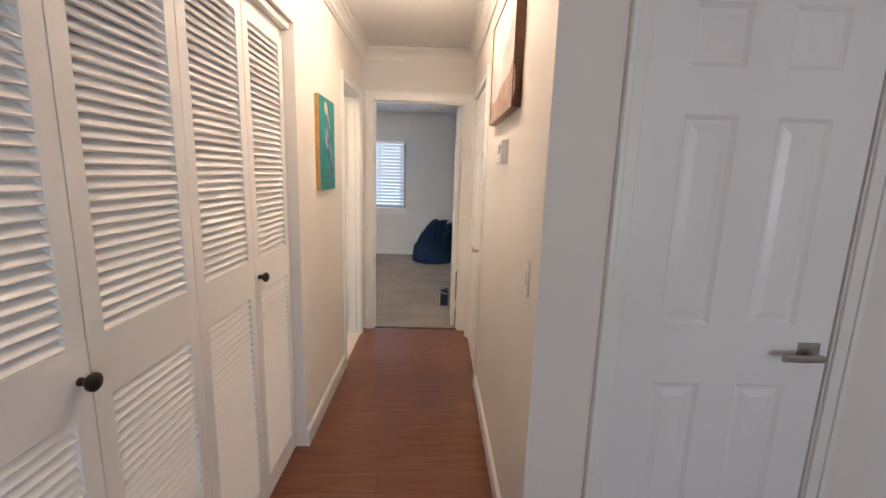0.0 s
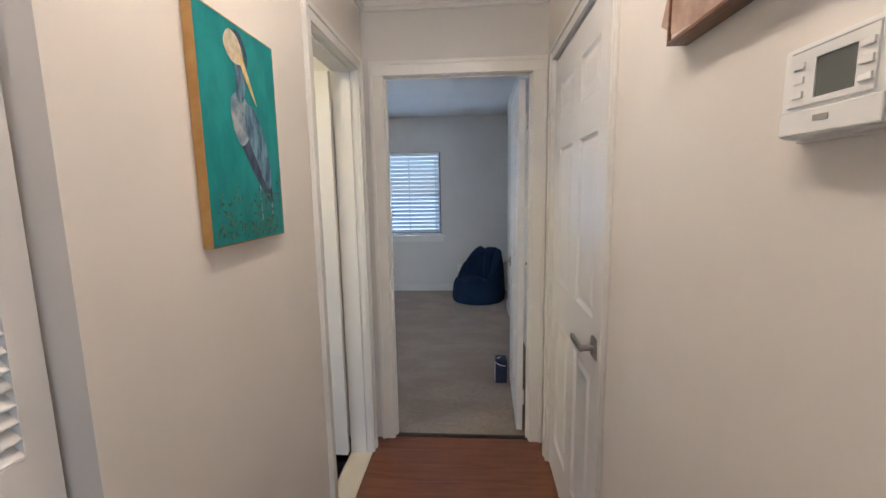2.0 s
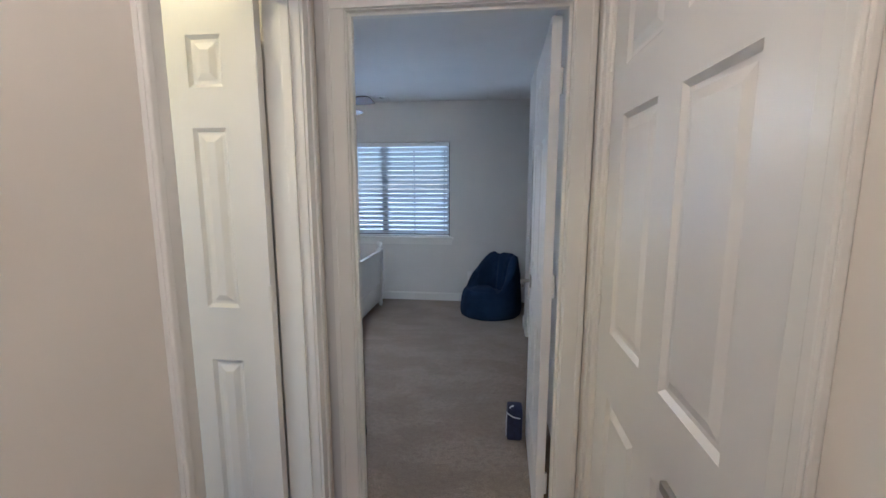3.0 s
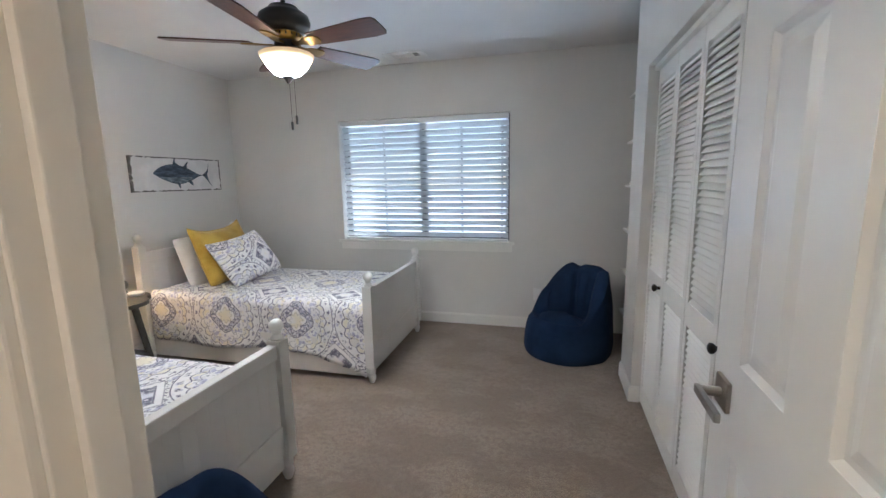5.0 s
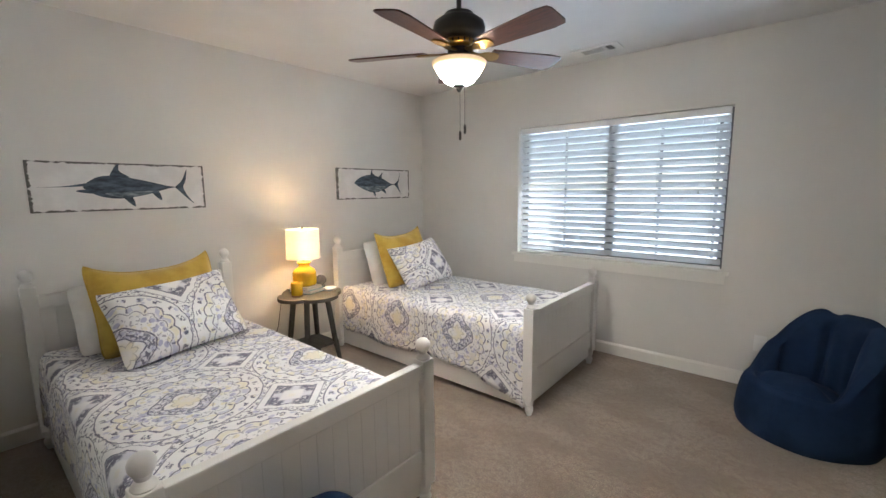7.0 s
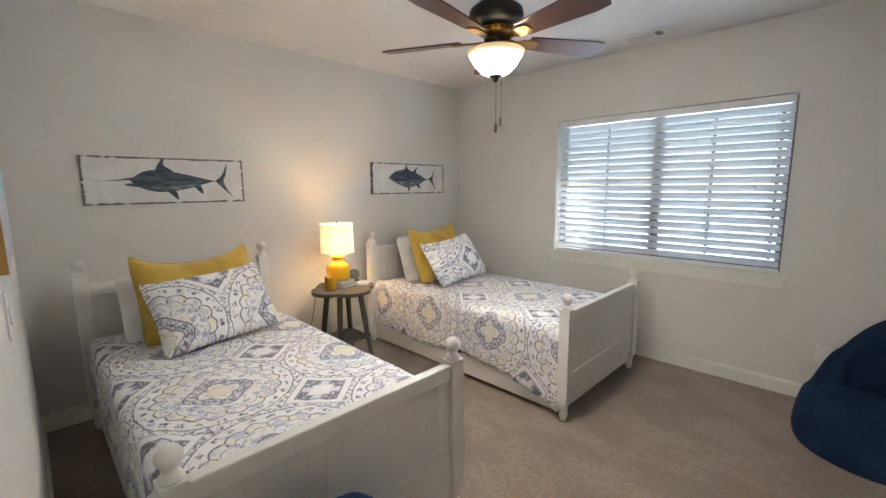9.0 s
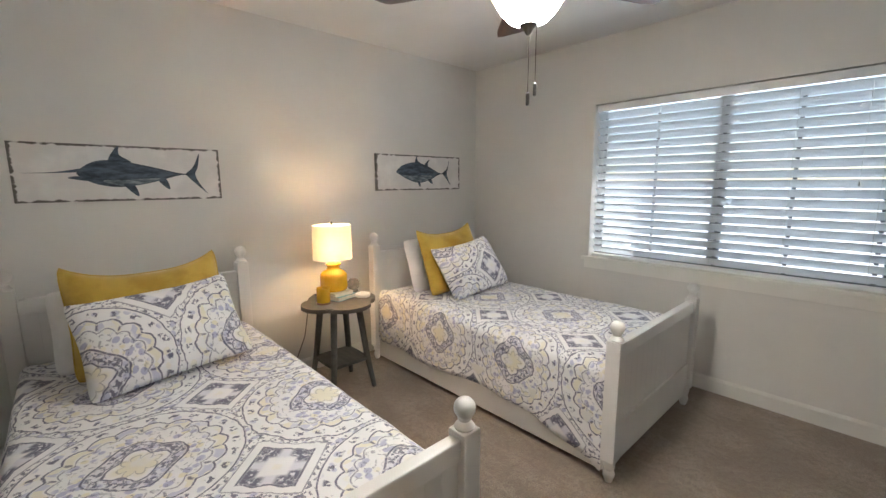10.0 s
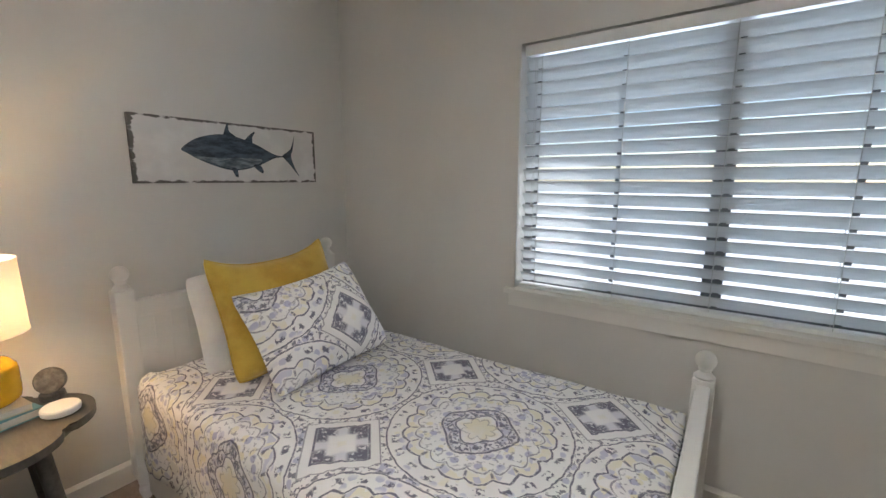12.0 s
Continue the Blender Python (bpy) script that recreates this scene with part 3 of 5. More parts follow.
daub("shore", [(-0.31, -0.22), (-0.31, -0.12), (-0.22, -0.14), (-0.10, -0.13), (0.06, -0.10), (0.22, -0.09), (0.31, -0.06), (0.31, -0.22)], -0.0037, M_PRINTDARK, pic, "", 3)

# ---- thermostat and switch ----
M_LCD = Mat("lcd_grey", (0.11, 0.12, 0.11), 0.25)
M_GREY = Mat("grey_print", (0.35, 0.35, 0.34), 0.6)
th = thing("thermostat", Matrix.Translation((HR, 2.060, 1.541)) @ Matrix(((0, 0, -1), (-1, 0, 0), (0, 1, 0))).to_4x4(), "white wall thermostat with a small grey display", "thermostat")
part("back_plate", box((-0.068, -0.052, 0), (0.068, 0.052, 0.008), 0.002), M_PLASTIC, th)
part("housing", box((-0.065, -0.049, 0.008), (0.065, 0.049, 0.029), 0.006), M_PLASTIC, th, "", True)
part("bezel", slab((-0.052, 0.052), (-0.016, 0.040), 0.0285, 0.0312, [(-0.016, 0.032, -0.010, 0.030)], 'z'), M_PLASTIC, th)
part("display", box((-0.016, -0.010, 0.0285), (0.032, 0.030, 0.0298), 0.0004), M_LCD, th, "grey liquid crystal display")
part("groove", box((-0.052, 0.0405, 0.0285), (0.052, 0.0425, 0.0294)), M_GREY, th)
for x in (-0.036, 0.043):
    for z in (0.026, 0.011, -0.004):
        part("button", box((x - 0.007, z - 0.0035, 0.0310), (x + 0.007, z + 0.0035, 0.0332), 0.001), M_PLASTIC, th)
part("flap", box((-0.062, -0.046, 0.0285), (0.062, -0.020, 0.0310), 0.002), M_PLASTIC, th)
part("mark", box((-0.013, -0.034, 0.0308), (0.006, -0.028, 0.0316)), M_GREY, th)


def switch(name, m, label, rocker=True):
    s = thing(name, m, label, "light switch")
    part("plate", box((-0.036, -0.058, 0), (0.036, 0.058, 0.006), 0.003), M_PLASTIC, s)
    part("rocker", box((-0.012, -0.022, 0.005), (0.012, 0.022, 0.011) if rocker else (0.012, 0.022, 0.008), 0.002), M_PLASTIC, s)
    for z in (-0.042, 0.042):
        part("screw", lathe([(0.003, 0.0055), (0.003, 0.0066)], 8, None, Matrix.Translation((0, z, 0))), M_PLASTIC, s)
    return s


switch("light_switch", Matrix.Translation((HR, 1.475, 1.11)) @ Matrix(((0, 0, -1), (-1, 0, 0), (0, 1, 0))).to_4x4(), "white rocker light switch on the hall wall")
switch("light_switch", Matrix.Translation((-1.75, SOUTH, 1.09)) @ Matrix(((-1, 0, 0), (0, 0, 1), (0, 1, 0))).to_4x4(), "white rocker light switch on the bedroom wall")
M_PASTEL = brushed("pastel_paint", (0.55, 0.35, 0.45), (0.30, 0.55, 0.58), 7)
switch("wall_outlet", Matrix.Translation((-0.345, NORTH, 0.325)) @ Matrix(((1, 0, 0), (0, 0, -1), (0, 1, 0))).to_4x4(), "white power outlet low on the bedroom wall", False)

cv = thing("wall_canvas", Matrix.Translation((-1.62, SOUTH + 0.03, 1.47)) @ Matrix(((-1, 0, 0), (0, 0, 1), (0, 1, 0))).to_4x4(), "small pastel canvas on the bedroom wall beside the door", "painting")
part("canvas", box((-0.28, -0.22, -0.029), (0.28, 0.22, 0), 0.002), M_PASTEL, cv)
for x0, x1 in ((-0.2825, -0.2802), (0.2802, 0.2825)):
    part("edge", box((x0, -0.22, -0.029), (x1, 0.22, -0.001)), M_RAWWOOD, cv, "bare brown canvas edge")

# ---- window: frame, panes, sill, blind ----
M_VINYL = paint("white_vinyl", (0.80, 0.81, 0.82), 0.35, 200, 0.02, 0.01)
# dark grey puts the backlit shade of sash and notches into the colour
M_BACKLIT = paint("backlit_dark_grey", (0.13, 0.14, 0.15), 0.45, 200, 0.02, 0.02)
M_GLASS = Mat("window_glass", (1, 1, 1), 0.02)
_nt = M_GLASS.nt
_tr = _nt.nodes.new("ShaderNodeBsdfTransparent")
_gl = _nt.nodes.new("ShaderNodeBsdfGlossy")
_gl.inputs["Roughness"].default_value = 0.02
_fr = _nt.nodes.new("ShaderNodeFresnel")
_mx = _nt.nodes.new("ShaderNodeMixShader")
_nt.links.new(_fr.outputs[0], _mx.inputs[0])
_nt.links.new(_tr.outputs[0], _mx.inputs[1])
_nt.links.new(_gl.outputs[0], _mx.inputs[2])
_nt.links.new(_mx.outputs[0], _nt.nodes["Material Output"].inputs[0])
win = thing("window_1", Matrix.Identity(4), "white sliding window behind a closed blind", "window", kind="structure")
fy0, fy1 = NORTH + 0.095, NORTH + 0.135
WM = (W0 + W1) / 2
part("window_frame", slab((W0 + 0.001, W1 - 0.001), (WZ0 + 0.03, WZ1 - 0.001), fy0, fy1, [(W0 + 0.045, WM - 0.036, WZ0 + 0.075, WZ1 - 0.045), (WM + 0.036, W1 - 0.045, WZ0 + 0.075, WZ1 - 0.045)], 'x'), M_BACKLIT, win)
for a, b in ((W0 + 0.046, WM - 0.037), (WM + 0.037, W1 - 0.046)):
    pn = part("pane", box((a, fy0 + 0.018, WZ0 + 0.076), (b, fy0 + 0.022, WZ1 - 0.046)), M_GLASS, win)
    pn.visible_shadow = False
part("sill", box((W0 - 0.045, NORTH - 0.035, WZ0 + 0.004), (W1 + 0.045, NORTH + 0.094, WZ0 + 0.029), 0.004), M_TRIM, win)
part("apron", box((W0 - 0.025, NORTH - 0.016, WZ0 - 0.062), (W1 + 0.025, NORTH, WZ0 + 0.003), 0.003), M_TRIM, win)

M_SLAT = Mat("faux_wood_slat", (0.74, 0.76, 0.78), 0.38)
_sn = M_SLAT.noise(5, 3, "Object", (1, 14, 14))
M_SLAT.base(M_SLAT.mix(_sn.above(0.3, 0.7), (0.52, 0.53, 0.54), (0.60, 0.605, 0.605)))
M_SLAT.translucent((0.88, 0.90, 0.90), 0.30)
M_CORD = Mat("pale_cord", (0.55, 0.55, 0.53), 0.8)
blind = thing("window_blind", pose(WM, NORTH + 0.045, 0), "white slatted blind, tilted almost shut, in the window", "blind")
BW = (W1 - W0) / 2 - 0.016
part("valance", box((-BW, -0.038, WZ1 - 0.056), (BW, -0.026, WZ1 - 0.008), 0.003), M_VINYL, blind)
part("headrail", box((-BW + 0.003, -0.024, WZ1 - 0.050), (BW - 0.003, 0.030, WZ1 - 0.004), 0.002), M_VINYL, blind)
NS = 19
top_z, low_z = WZ1 - 0.086, WZ0 + 0.088
slat0 = None
for i in range(NS):
    z = top_z + (low_z - top_z) * i / (NS - 1)
    mm = pose(0, 0, z, -50 + 1.6 * math.sin(i * 1.7), 0, 0.08 * math.sin(i * 2.3))
    if slat0 is None:
        bm = bmesh.new()
        vs = [[bm.verts.new((x, y, 0.0028 * (1 - (y / 0.031) ** 2) + dz)) for y in (-0.031, -0.018, 0, 0.018, 0.031)] for dz in (-0.0014, 0.0014) for x in (-BW, BW)]
        for k in range(4):
            bm.faces.new((vs[0][k], vs[0][k + 1], vs[1][k + 1], vs[1][k]))
            bm.faces.new((vs[2][k], vs[3][k], vs[3][k + 1], vs[2][k + 1]))
        for k in (0, 4):
            bm.faces.new((vs[0][k], vs[1][k], vs[3][k], vs[2][k]))
        bmesh.ops.recalc_face_normals(bm, faces=bm.faces)
        slat0 = part("slat", bm, M_SLAT, blind)
        slat0.matrix_local = mm
    else:
        again(slat0, "slat", blind, mm)
# dark boxes draw the backlit notches seen below each slat at the cords
notch0 = None
for i in range(NS):
    z = top_z + (low_z - top_z) * i / (NS - 1)
    for fx in (-0.93, -0.47, 0.02, 0.47, 0.93):
        mm = Matrix.Translation((fx * BW, 0.012, z - 0.026))
        if notch0 is None:
            notch0 = part("backlit_notch", box((-0.010, -0.002, -0.006), (0.010, 0.002, 0.006)), M_BACKLIT, blind)
            notch0.matrix_local = mm
        else:
            again(notch0, "backlit_notch", blind, mm)
part("bottom_rail", box((-BW, -0.029, WZ0 + 0.032), (BW, 0.029, WZ0 + 0.052), 0.004), M_VINYL, blind)
for fx in (-0.90, -0.45, 0.0, 0.45, 0.90):
    for y in (-0.027, 0.027):
        part("ladder_cord", box((fx * BW - 0.0012, y - 0.0008, WZ0 + 0.05), (fx * BW + 0.0012, y + 0.0008, WZ1 - 0.05)), M_CORD, blind)
for fx, z0 in ((-0.93, 1.22), (-0.92, 1.01), (0.80, 1.36)):
    bm = tube([(fx * BW, -0.044, WZ1 - 0.075), (fx * BW, -0.044, z0)], 0.0011, 6)
    lathe([(0.002, z0 + 0.022), (0.006, z0 + 0.004), (0.006, z0), (0.001, z0 - 0.002)], 8, bm, Matrix.Translation((fx * BW, -0.044, 0)))
    part("pull_cord", bm, M_CORD, blind)

# outside: unseen deep overhang and wing, added so they shade most of the window
M_STUCCO = paint("pale_stucco", (0.62, 0.60, 0.56), 0.9, 70, 0.5, 0.08)
tagged(part("shade_overhang", box((-6, NORTH + 0.16, 2.5), (-0.26, NORTH + 1.10, 2.62), 0.01), M_STUCCO), "deep unseen overhang added above the window to shade it", "roof", kind="structure")
tagged(part("shade_wing", box((-0.25, NORTH + 0.16, -0.3), (3.2, NORTH + 2.1, 3.9), 0.01), M_STUCCO), "unseen pale stucco block added to shade the window", "wall", kind="structure")

# ---- ceiling vent ----
vent = thing("ceiling_vent", pose(-1.475, 7.21, CEIL), "white metal ceiling vent with louvres", "vent")
part("frame", slab((-0.175, 0.175), (-0.085, 0.085), -0.008, 0, [(-0.105, 0.058, -0.055, 0.055), (0.074, 0.128, -0.055, 0.055)], 'z'), M_PLASTIC, vent)
# black sheet stands in for the shade of the duct behind the slats
part("duct_shade_sheet", box((-0.152, -0.062, -0.0025), (0.152, 0.062, -0.0005)), M_BLACK, vent)
for i in range(8):
    part("slat", box((-0.104, -0.0045, -0.0008), (0.057, 0.0045, 0.0008)), M_PLASTIC, vent).matrix_local = pose(0, -0.049 + i * 0.014, -0.0055, 42, 0, 0)
for i in range(4):
    part("slat", box((-0.0030, -0.054, -0.0008), (0.0030, 0.054, 0.0008)), M_PLASTIC, vent).matrix_local = pose(0.080 + i * 0.0135, 0, -0.0055, 0, 55, 0)

# ---- ceiling fan ----
M_BLADE = brushed("mahogany_blade", (0.034, 0.011, 0.007), (0.085, 0.028, 0.015), 12, (0.6, 8, 1), 0.32)
M_BRASS = Mat("antique_brass", (0.30, 0.19, 0.06), 0.36, 1.0)
M_BOWL = Mat("frosted_bowl", (0.85, 0.82, 0.75), 0.4)
_tc = M_BOWL.nt.nodes.new("ShaderNodeTexCoord")
_sp = M_BOWL.nt.nodes.new("ShaderNodeSeparateXYZ")
M_BOWL.nt.links.new(_tc.outputs["Object"], _sp.inputs[0])
_low = S(M_BOWL.nt, _sp.outputs[2]).above(-0.400, -0.470)
_low = _low * _low
M_BOWL.nt.links.new(M_BOWL.mix(_low, (1.0, 0.64, 0.28), (1.0, 0.92, 0.80)), M_BOWL.b.inputs["Emission Color"])
M_BOWL.nt.links.new((_low * 92.0 + 0.22).sock, M_BOWL.b.inputs["Emission Strength"])
fan = thing("ceiling_fan", pose(-1.56, 5.627, CEIL - 0.025, 0, 0, 206), "dark bronze ceiling fan with five mahogany blades and a lit bowl", "ceiling fan")
part("canopy", lathe([(0.065, 0.025), (0.065, 0.010), (0.045, -0.030), (0.020, -0.040)], 24), M_BLACK, fan, "", True)
part("downrod", lathe([(0.012, -0.035), (0.012, -0.19)], 12), M_BLACK, fan)
part("motor", lathe([(0.02, -0.168), (0.070, -0.172), (0.078, -0.186), (0.095, -0.196), (0.120, -0.214), (0.127, -0.240), (0.120, -0.266), (0.095, -0.286), (0.068, -0.292)], 32), M_BLACK, fan, "black turned motor housing", True)
ring = part("brass_ring", lathe([(0.066, -0.290), (0.083, -0.300), (0.076, -0.318), (0.055, -0.330)], 32), M_BRASS, fan, "fluted brass collar", True)
for k in range(18):
    a = 2 * math.pi * k / 18
    part("flute", box((0.070, -0.004, -0.316), (0.0825, 0.004, -0.298), 0.002, None, 1), M_BLACK, ring).matrix_local = Matrix.Rotation(a, 4, 'Z')
part("switch_cup", lathe([(0.052, -0.328), (0.056, -0.338), (0.056, -0.372), (0.050, -0.378)], 24), M_DARKMETAL, fan, "", True)
part("bowl", lathe([(0.126, -0.390), (0.134, -0.395), (0.130, -0.406), (0.114, -0.428), (0.094, -0.458), (0.066, -0.486), (0.03, -0.501), (0.0, -0.502)], 36, None, Matrix.Identity(4), False), M_BOWL, fan, "glowing frosted glass bowl", True)
part("fitter", lathe([(0.048, -0.374), (0.085, -0.377), (0.122, -0.386), (0.123, -0.390), (0.040, -0.392)], 32), M_BRASS, fan, "brass bowl fitter", True)
part("finial", lathe([(0.032, -0.492), (0.032, -0.502), (0.018, -0.512), (0.012, -0.524), (0.006, -0.532)], 16), M_DARKMETAL, fan, "", True)
for dx, z in ((-0.028, -0.69), (-0.004, -0.72)):
    bm = tube([(dx, 0.003, -0.50), (dx, 0.003, z)], 0.0013, 6)
    ch = part("pull_chain", bm, M_DARKMETAL, fan)
    part("fob", lathe([(0.003, z + 0.002), (0.0065, z - 0.004), (0.0065, z - 0.04), (0.003, z - 0.044)], 10, None, Matrix.Translation((dx, 0.003, 0))), M_BLACK, ch)
blade0 = None
for k in range(5):
    mm = Matrix.Rotation(2 * math.pi * k / 5, 4, 'Z') @ pose(0, 0, -0.346, -12, 0, 0)
    ar = part("blade_iron", prism(blob([(0.06, -0.022), (0.10, -0.014), (0.14, -0.034), (0.20, -0.030), (0.215, 0.0), (0.20, 0.030), (0.14, 0.034), (0.10, 0.014), (0.06, 0.022)], 4), -0.006, 0.000), M_BRASS, fan, "brass blade bracket") if blade0 is None else again(ar0, "blade_iron", fan, mm)
    if blade0 is None:
        ar0 = ar
        ar.matrix_local = mm
        blade0 = part("blade", prism([(0.165, -0.052), (0.50, -0.072), (0.555, -0.066), (0.567, -0.045), (0.567, 0.045), (0.555, 0.066), (0.50, 0.072), (0.165, 0.052)], 0.001, 0.008, None, 0.0015), M_BLADE, fan)
        blade0.matrix_local = mm
    else:
        again(blade0, "blade", fan, mm)

# ---- bedding cloth: medallions in scalloped rings with diamonds between, mapped in metres ----


def medallion_cloth(name, shift=(0.0, 0.0)):
    m = Mat(name, (0.8, 0.8, 0.8), 0.85)
    uvn = m.nt.nodes.new("ShaderNodeUVMap")
    sep = m.nt.nodes.new("ShaderNodeSeparateXYZ")
    wob = m.nt.nodes.new("ShaderNodeTexNoise")
    wob.inputs["Scale"].default_value = 14
    m.nt.links.new(uvn.outputs[0], wob.inputs["Vector"])
    m.nt.links.new(uvn.outputs[0], sep.inputs[0])
    wob2 = m.nt.nodes.new("ShaderNodeTexNoise")
    wob2.inputs["Scale"].default_value = 37
    m.nt.links.new(uvn.outputs[0], wob2.inputs["Vector"])
    w = (S(m.nt, wob.outputs[0]) - 0.5) * 0.026 + (S(m.nt, wob2.outputs[0]) - 0.5) * 0.012
    P, Q = 0.60, 0.52
    u = (S(m.nt, sep.outputs[0]) + shift[0] + w) / P
    v = (S(m.nt, sep.outputs[1]) + shift[1] - w) / P
    fu, fv = (u.op('FRACT') - 0.5) * Q, (v.op('FRACT') - 0.5) * Q
    r = (fu * fu + fv * fv).op('SQRT')
    th = fv.op('ARCTAN2', fu)
    # the squares stand on their points at the corners of the cells
    gu, gv = ((u + 0.5).op('FRACT') - 0.5) * Q, ((v + 0.5).op('FRACT') - 0.5) * Q
    ag, bg = ((gu + gv) * 0.7071).absolute(), ((gu - gv) * 0.7071).absolute()
    sq, lo = ag.top(bg), ag.low(bg)

    def cloud(scale, detail=3):
        n = m.nt.nodes.new("ShaderNodeTexNoise")
        n.inputs["Scale"].default_value, n.inputs["Detail"].default_value = scale, detail
        m.nt.links.new(uvn.outputs[0], n.inputs["Vector"])
        return S(m.nt, n.outputs[0])

    blot, patch, fleck, stroke = cloud(30), cloud(9), cloud(130, 2), cloud(62, 2)
    vor = m.nt.nodes.new("ShaderNodeTexVoronoi")
    vor.feature = 'DISTANCE_TO_EDGE'
    vor.inputs["Scale"].default_value = 30
    m.nt.links.new(uvn.outputs[0], vor.inputs["Vector"])
    vein = S.one_minus(S(m.nt, vor.outputs[0]).above(0.03, 0.09))
    spot = m.nt.nodes.new("ShaderNodeTexVoronoi")
    spot.inputs["Scale"].default_value = 33
    m.nt.links.new(uvn.outputs[0], spot.inputs["Vector"])
    hue = m.nt.nodes.new("ShaderNodeSeparateColor")
    m.nt.links.new(spot.outputs["Color"], hue.inputs[0])
    pick = S(m.nt, hue.outputs[0])
    petal = S.one_minus((S(m.nt, spot.outputs["Distance"]) + blot * 0.5 - 0.25).above(0.36, 0.50))
    c4, c9, c18, c24 = (th * 4.0).op('COSINE'), (th * 9.0).op('COSINE'), (th * 18.0).op('COSINE'), (th * 24.0).op('COSINE')
    lobe = r - c4 * 0.010
    scal = r - c9.absolute() * 0.016
    core = r - c4.absolute() * 0.018
    middle = r.near(0.133, 0.034)
    outer = r.above(0.250, 0.260) * sq.above(0.096, 0.102)
    yellow = core.near(0.0, 0.042).top(scal.near(0.176, 0.013) * pick.above(0.42, 0.47) * 0.8).top(middle * petal * pick.above(0.62, 0.66)).top(sq.near(0.0, 0.012) * 0.4).top(r.near(0.225, 0.02) * petal * pick.above(0.82, 0.85) * 0.6)
    yellow = yellow * patch.above(0.28, 0.5)
    cool = S.one_minus(pick.above(0.54, 0.58))
    lav = (lobe.near(0.080, 0.022) * (petal * 0.5 + 0.3)).top(middle * petal * cool).top(sq.near(0.052, 0.018) * 0.35)
    lav = lav.top(scal.near(0.176, 0.013) * S.one_minus(pick.above(0.24, 0.28)) * 0.7).top(outer * petal * cool * 0.9).top(r.near(0.225, 0.020) * petal * S.one_minus(pick.above(0.36, 0.40)) * 0.8)
    ink = (lobe.near(0.062, 0.0030)).top(lobe.near(0.103, 0.0036)).top(lobe.near(0.082, 0.018) * vein.top(stroke.above(0.50, 0.58)) * stroke.above(0.36, 0.46) * 0.95)
    ink = ink.top(scal.near(0.158, 0.0026) * 0.75).top(scal.near(0.192, 0.0034)).top(r.near(0.252, 0.0026)).top(sq.near(0.098, 0.0022) * r.above(0.25, 0.26) * 0.7)
    ink = ink.top(r.near(0.229, 0.010) * c24.above(0.0, 0.3) * stroke.above(0.47, 0.52)).top(scal.near(0.176, 0.010) * S.one_minus(c9.absolute().above(0.10, 0.26)) * 0.9)
    ink = ink.top(sq.near(0.071, 0.0034)).top(sq.near(0.054, 0.017) * lo.above(0.008, 0.024) * stroke.above(0.34, 0.44)).top(core.near(0.030, 0.0026) * 0.5)
    ink = ink.top(outer * stroke.above(0.53, 0.57) * 0.9).top(middle * vein * stroke.above(0.49, 0.55) * 0.6)
    ink = ink * (fleck * 0.9 + blot * 0.8).above(0.46, 0.84)
    col = m.mix(patch.above(0.35, 0.7), (0.82, 0.82, 0.83), (0.87, 0.865, 0.87))
    col = m.mix(yellow * 0.52, col, (0.76, 0.69, 0.42))
    col = m.mix(lav * 0.85, col, (0.44, 0.45, 0.62))
    col = m.mix(ink * 0.88, col, (0.085, 0.085, 0.155))
    m.base(col)
    m.bump(blot * 0.6 + fleck * 0.4, 0.35, 0.003)
    m.b.inputs["Sheen Weight"].default_value = 0.1
    return m


M_QUILT = medallion_cloth("medallion_quilt", (0.261, 0.494))
M_QUILT_WINDOW = medallion_cloth("medallion_quilt_window", (0.149, 0.32))
M_SHAM = medallion_cloth("medallion_sham", (0.34, 0.43))
M_SHAM_WINDOW = medallion_cloth("medallion_sham_window", (0.24, 0.063))
M_LINEN = brushed("white_linen", (0.74, 0.73, 0.72), (0.80, 0.79, 0.78), 9, (1, 1, 1), 0.9)
M_MUSTARD = brushed("mustard_velvet", (0.44, 0.28, 0.028), (0.56, 0.38, 0.055), 7, (1, 1, 1), 0.75)
M_MUSTARD.b.inputs["Sheen Weight"].default_value = 0.4


def turned_post(x, y, h, square_lo, square_hi, parent, s=0.033):
    """Square post with a turned foot, a turned neck and a ball on top."""
    bm = box((x - s, y - s, square_lo), (x + s, y + s, square_hi), 0.004)
    lathe([(0.016, 0), (0.020, 0.012), (0.026, 0.03), (0.027, 0.045), (0.020, 0.062), (0.026, 0.075), (0.028, square_lo)], 20, bm, Matrix.Translation((x, y, 0)))
    post = part("post", bm, M_BED, parent)
    zb = h - 0.033
    prof = [(0.028, square_hi), (0.031, square_hi + 0.006), (0.026, square_hi + 0.014), (0.017, square_hi + 0.024), (0.021, zb - 0.030)]
    prof += [(0.032 * math.sin(a), zb - 0.032 * math.cos(a)) for a in (math.pi * k / 14 for k in range(3, 15))]
    part("finial", lathe(prof, 24, None, Matrix.Translation((x, y, 0))), M_BED, post, "turned ball finial", True)


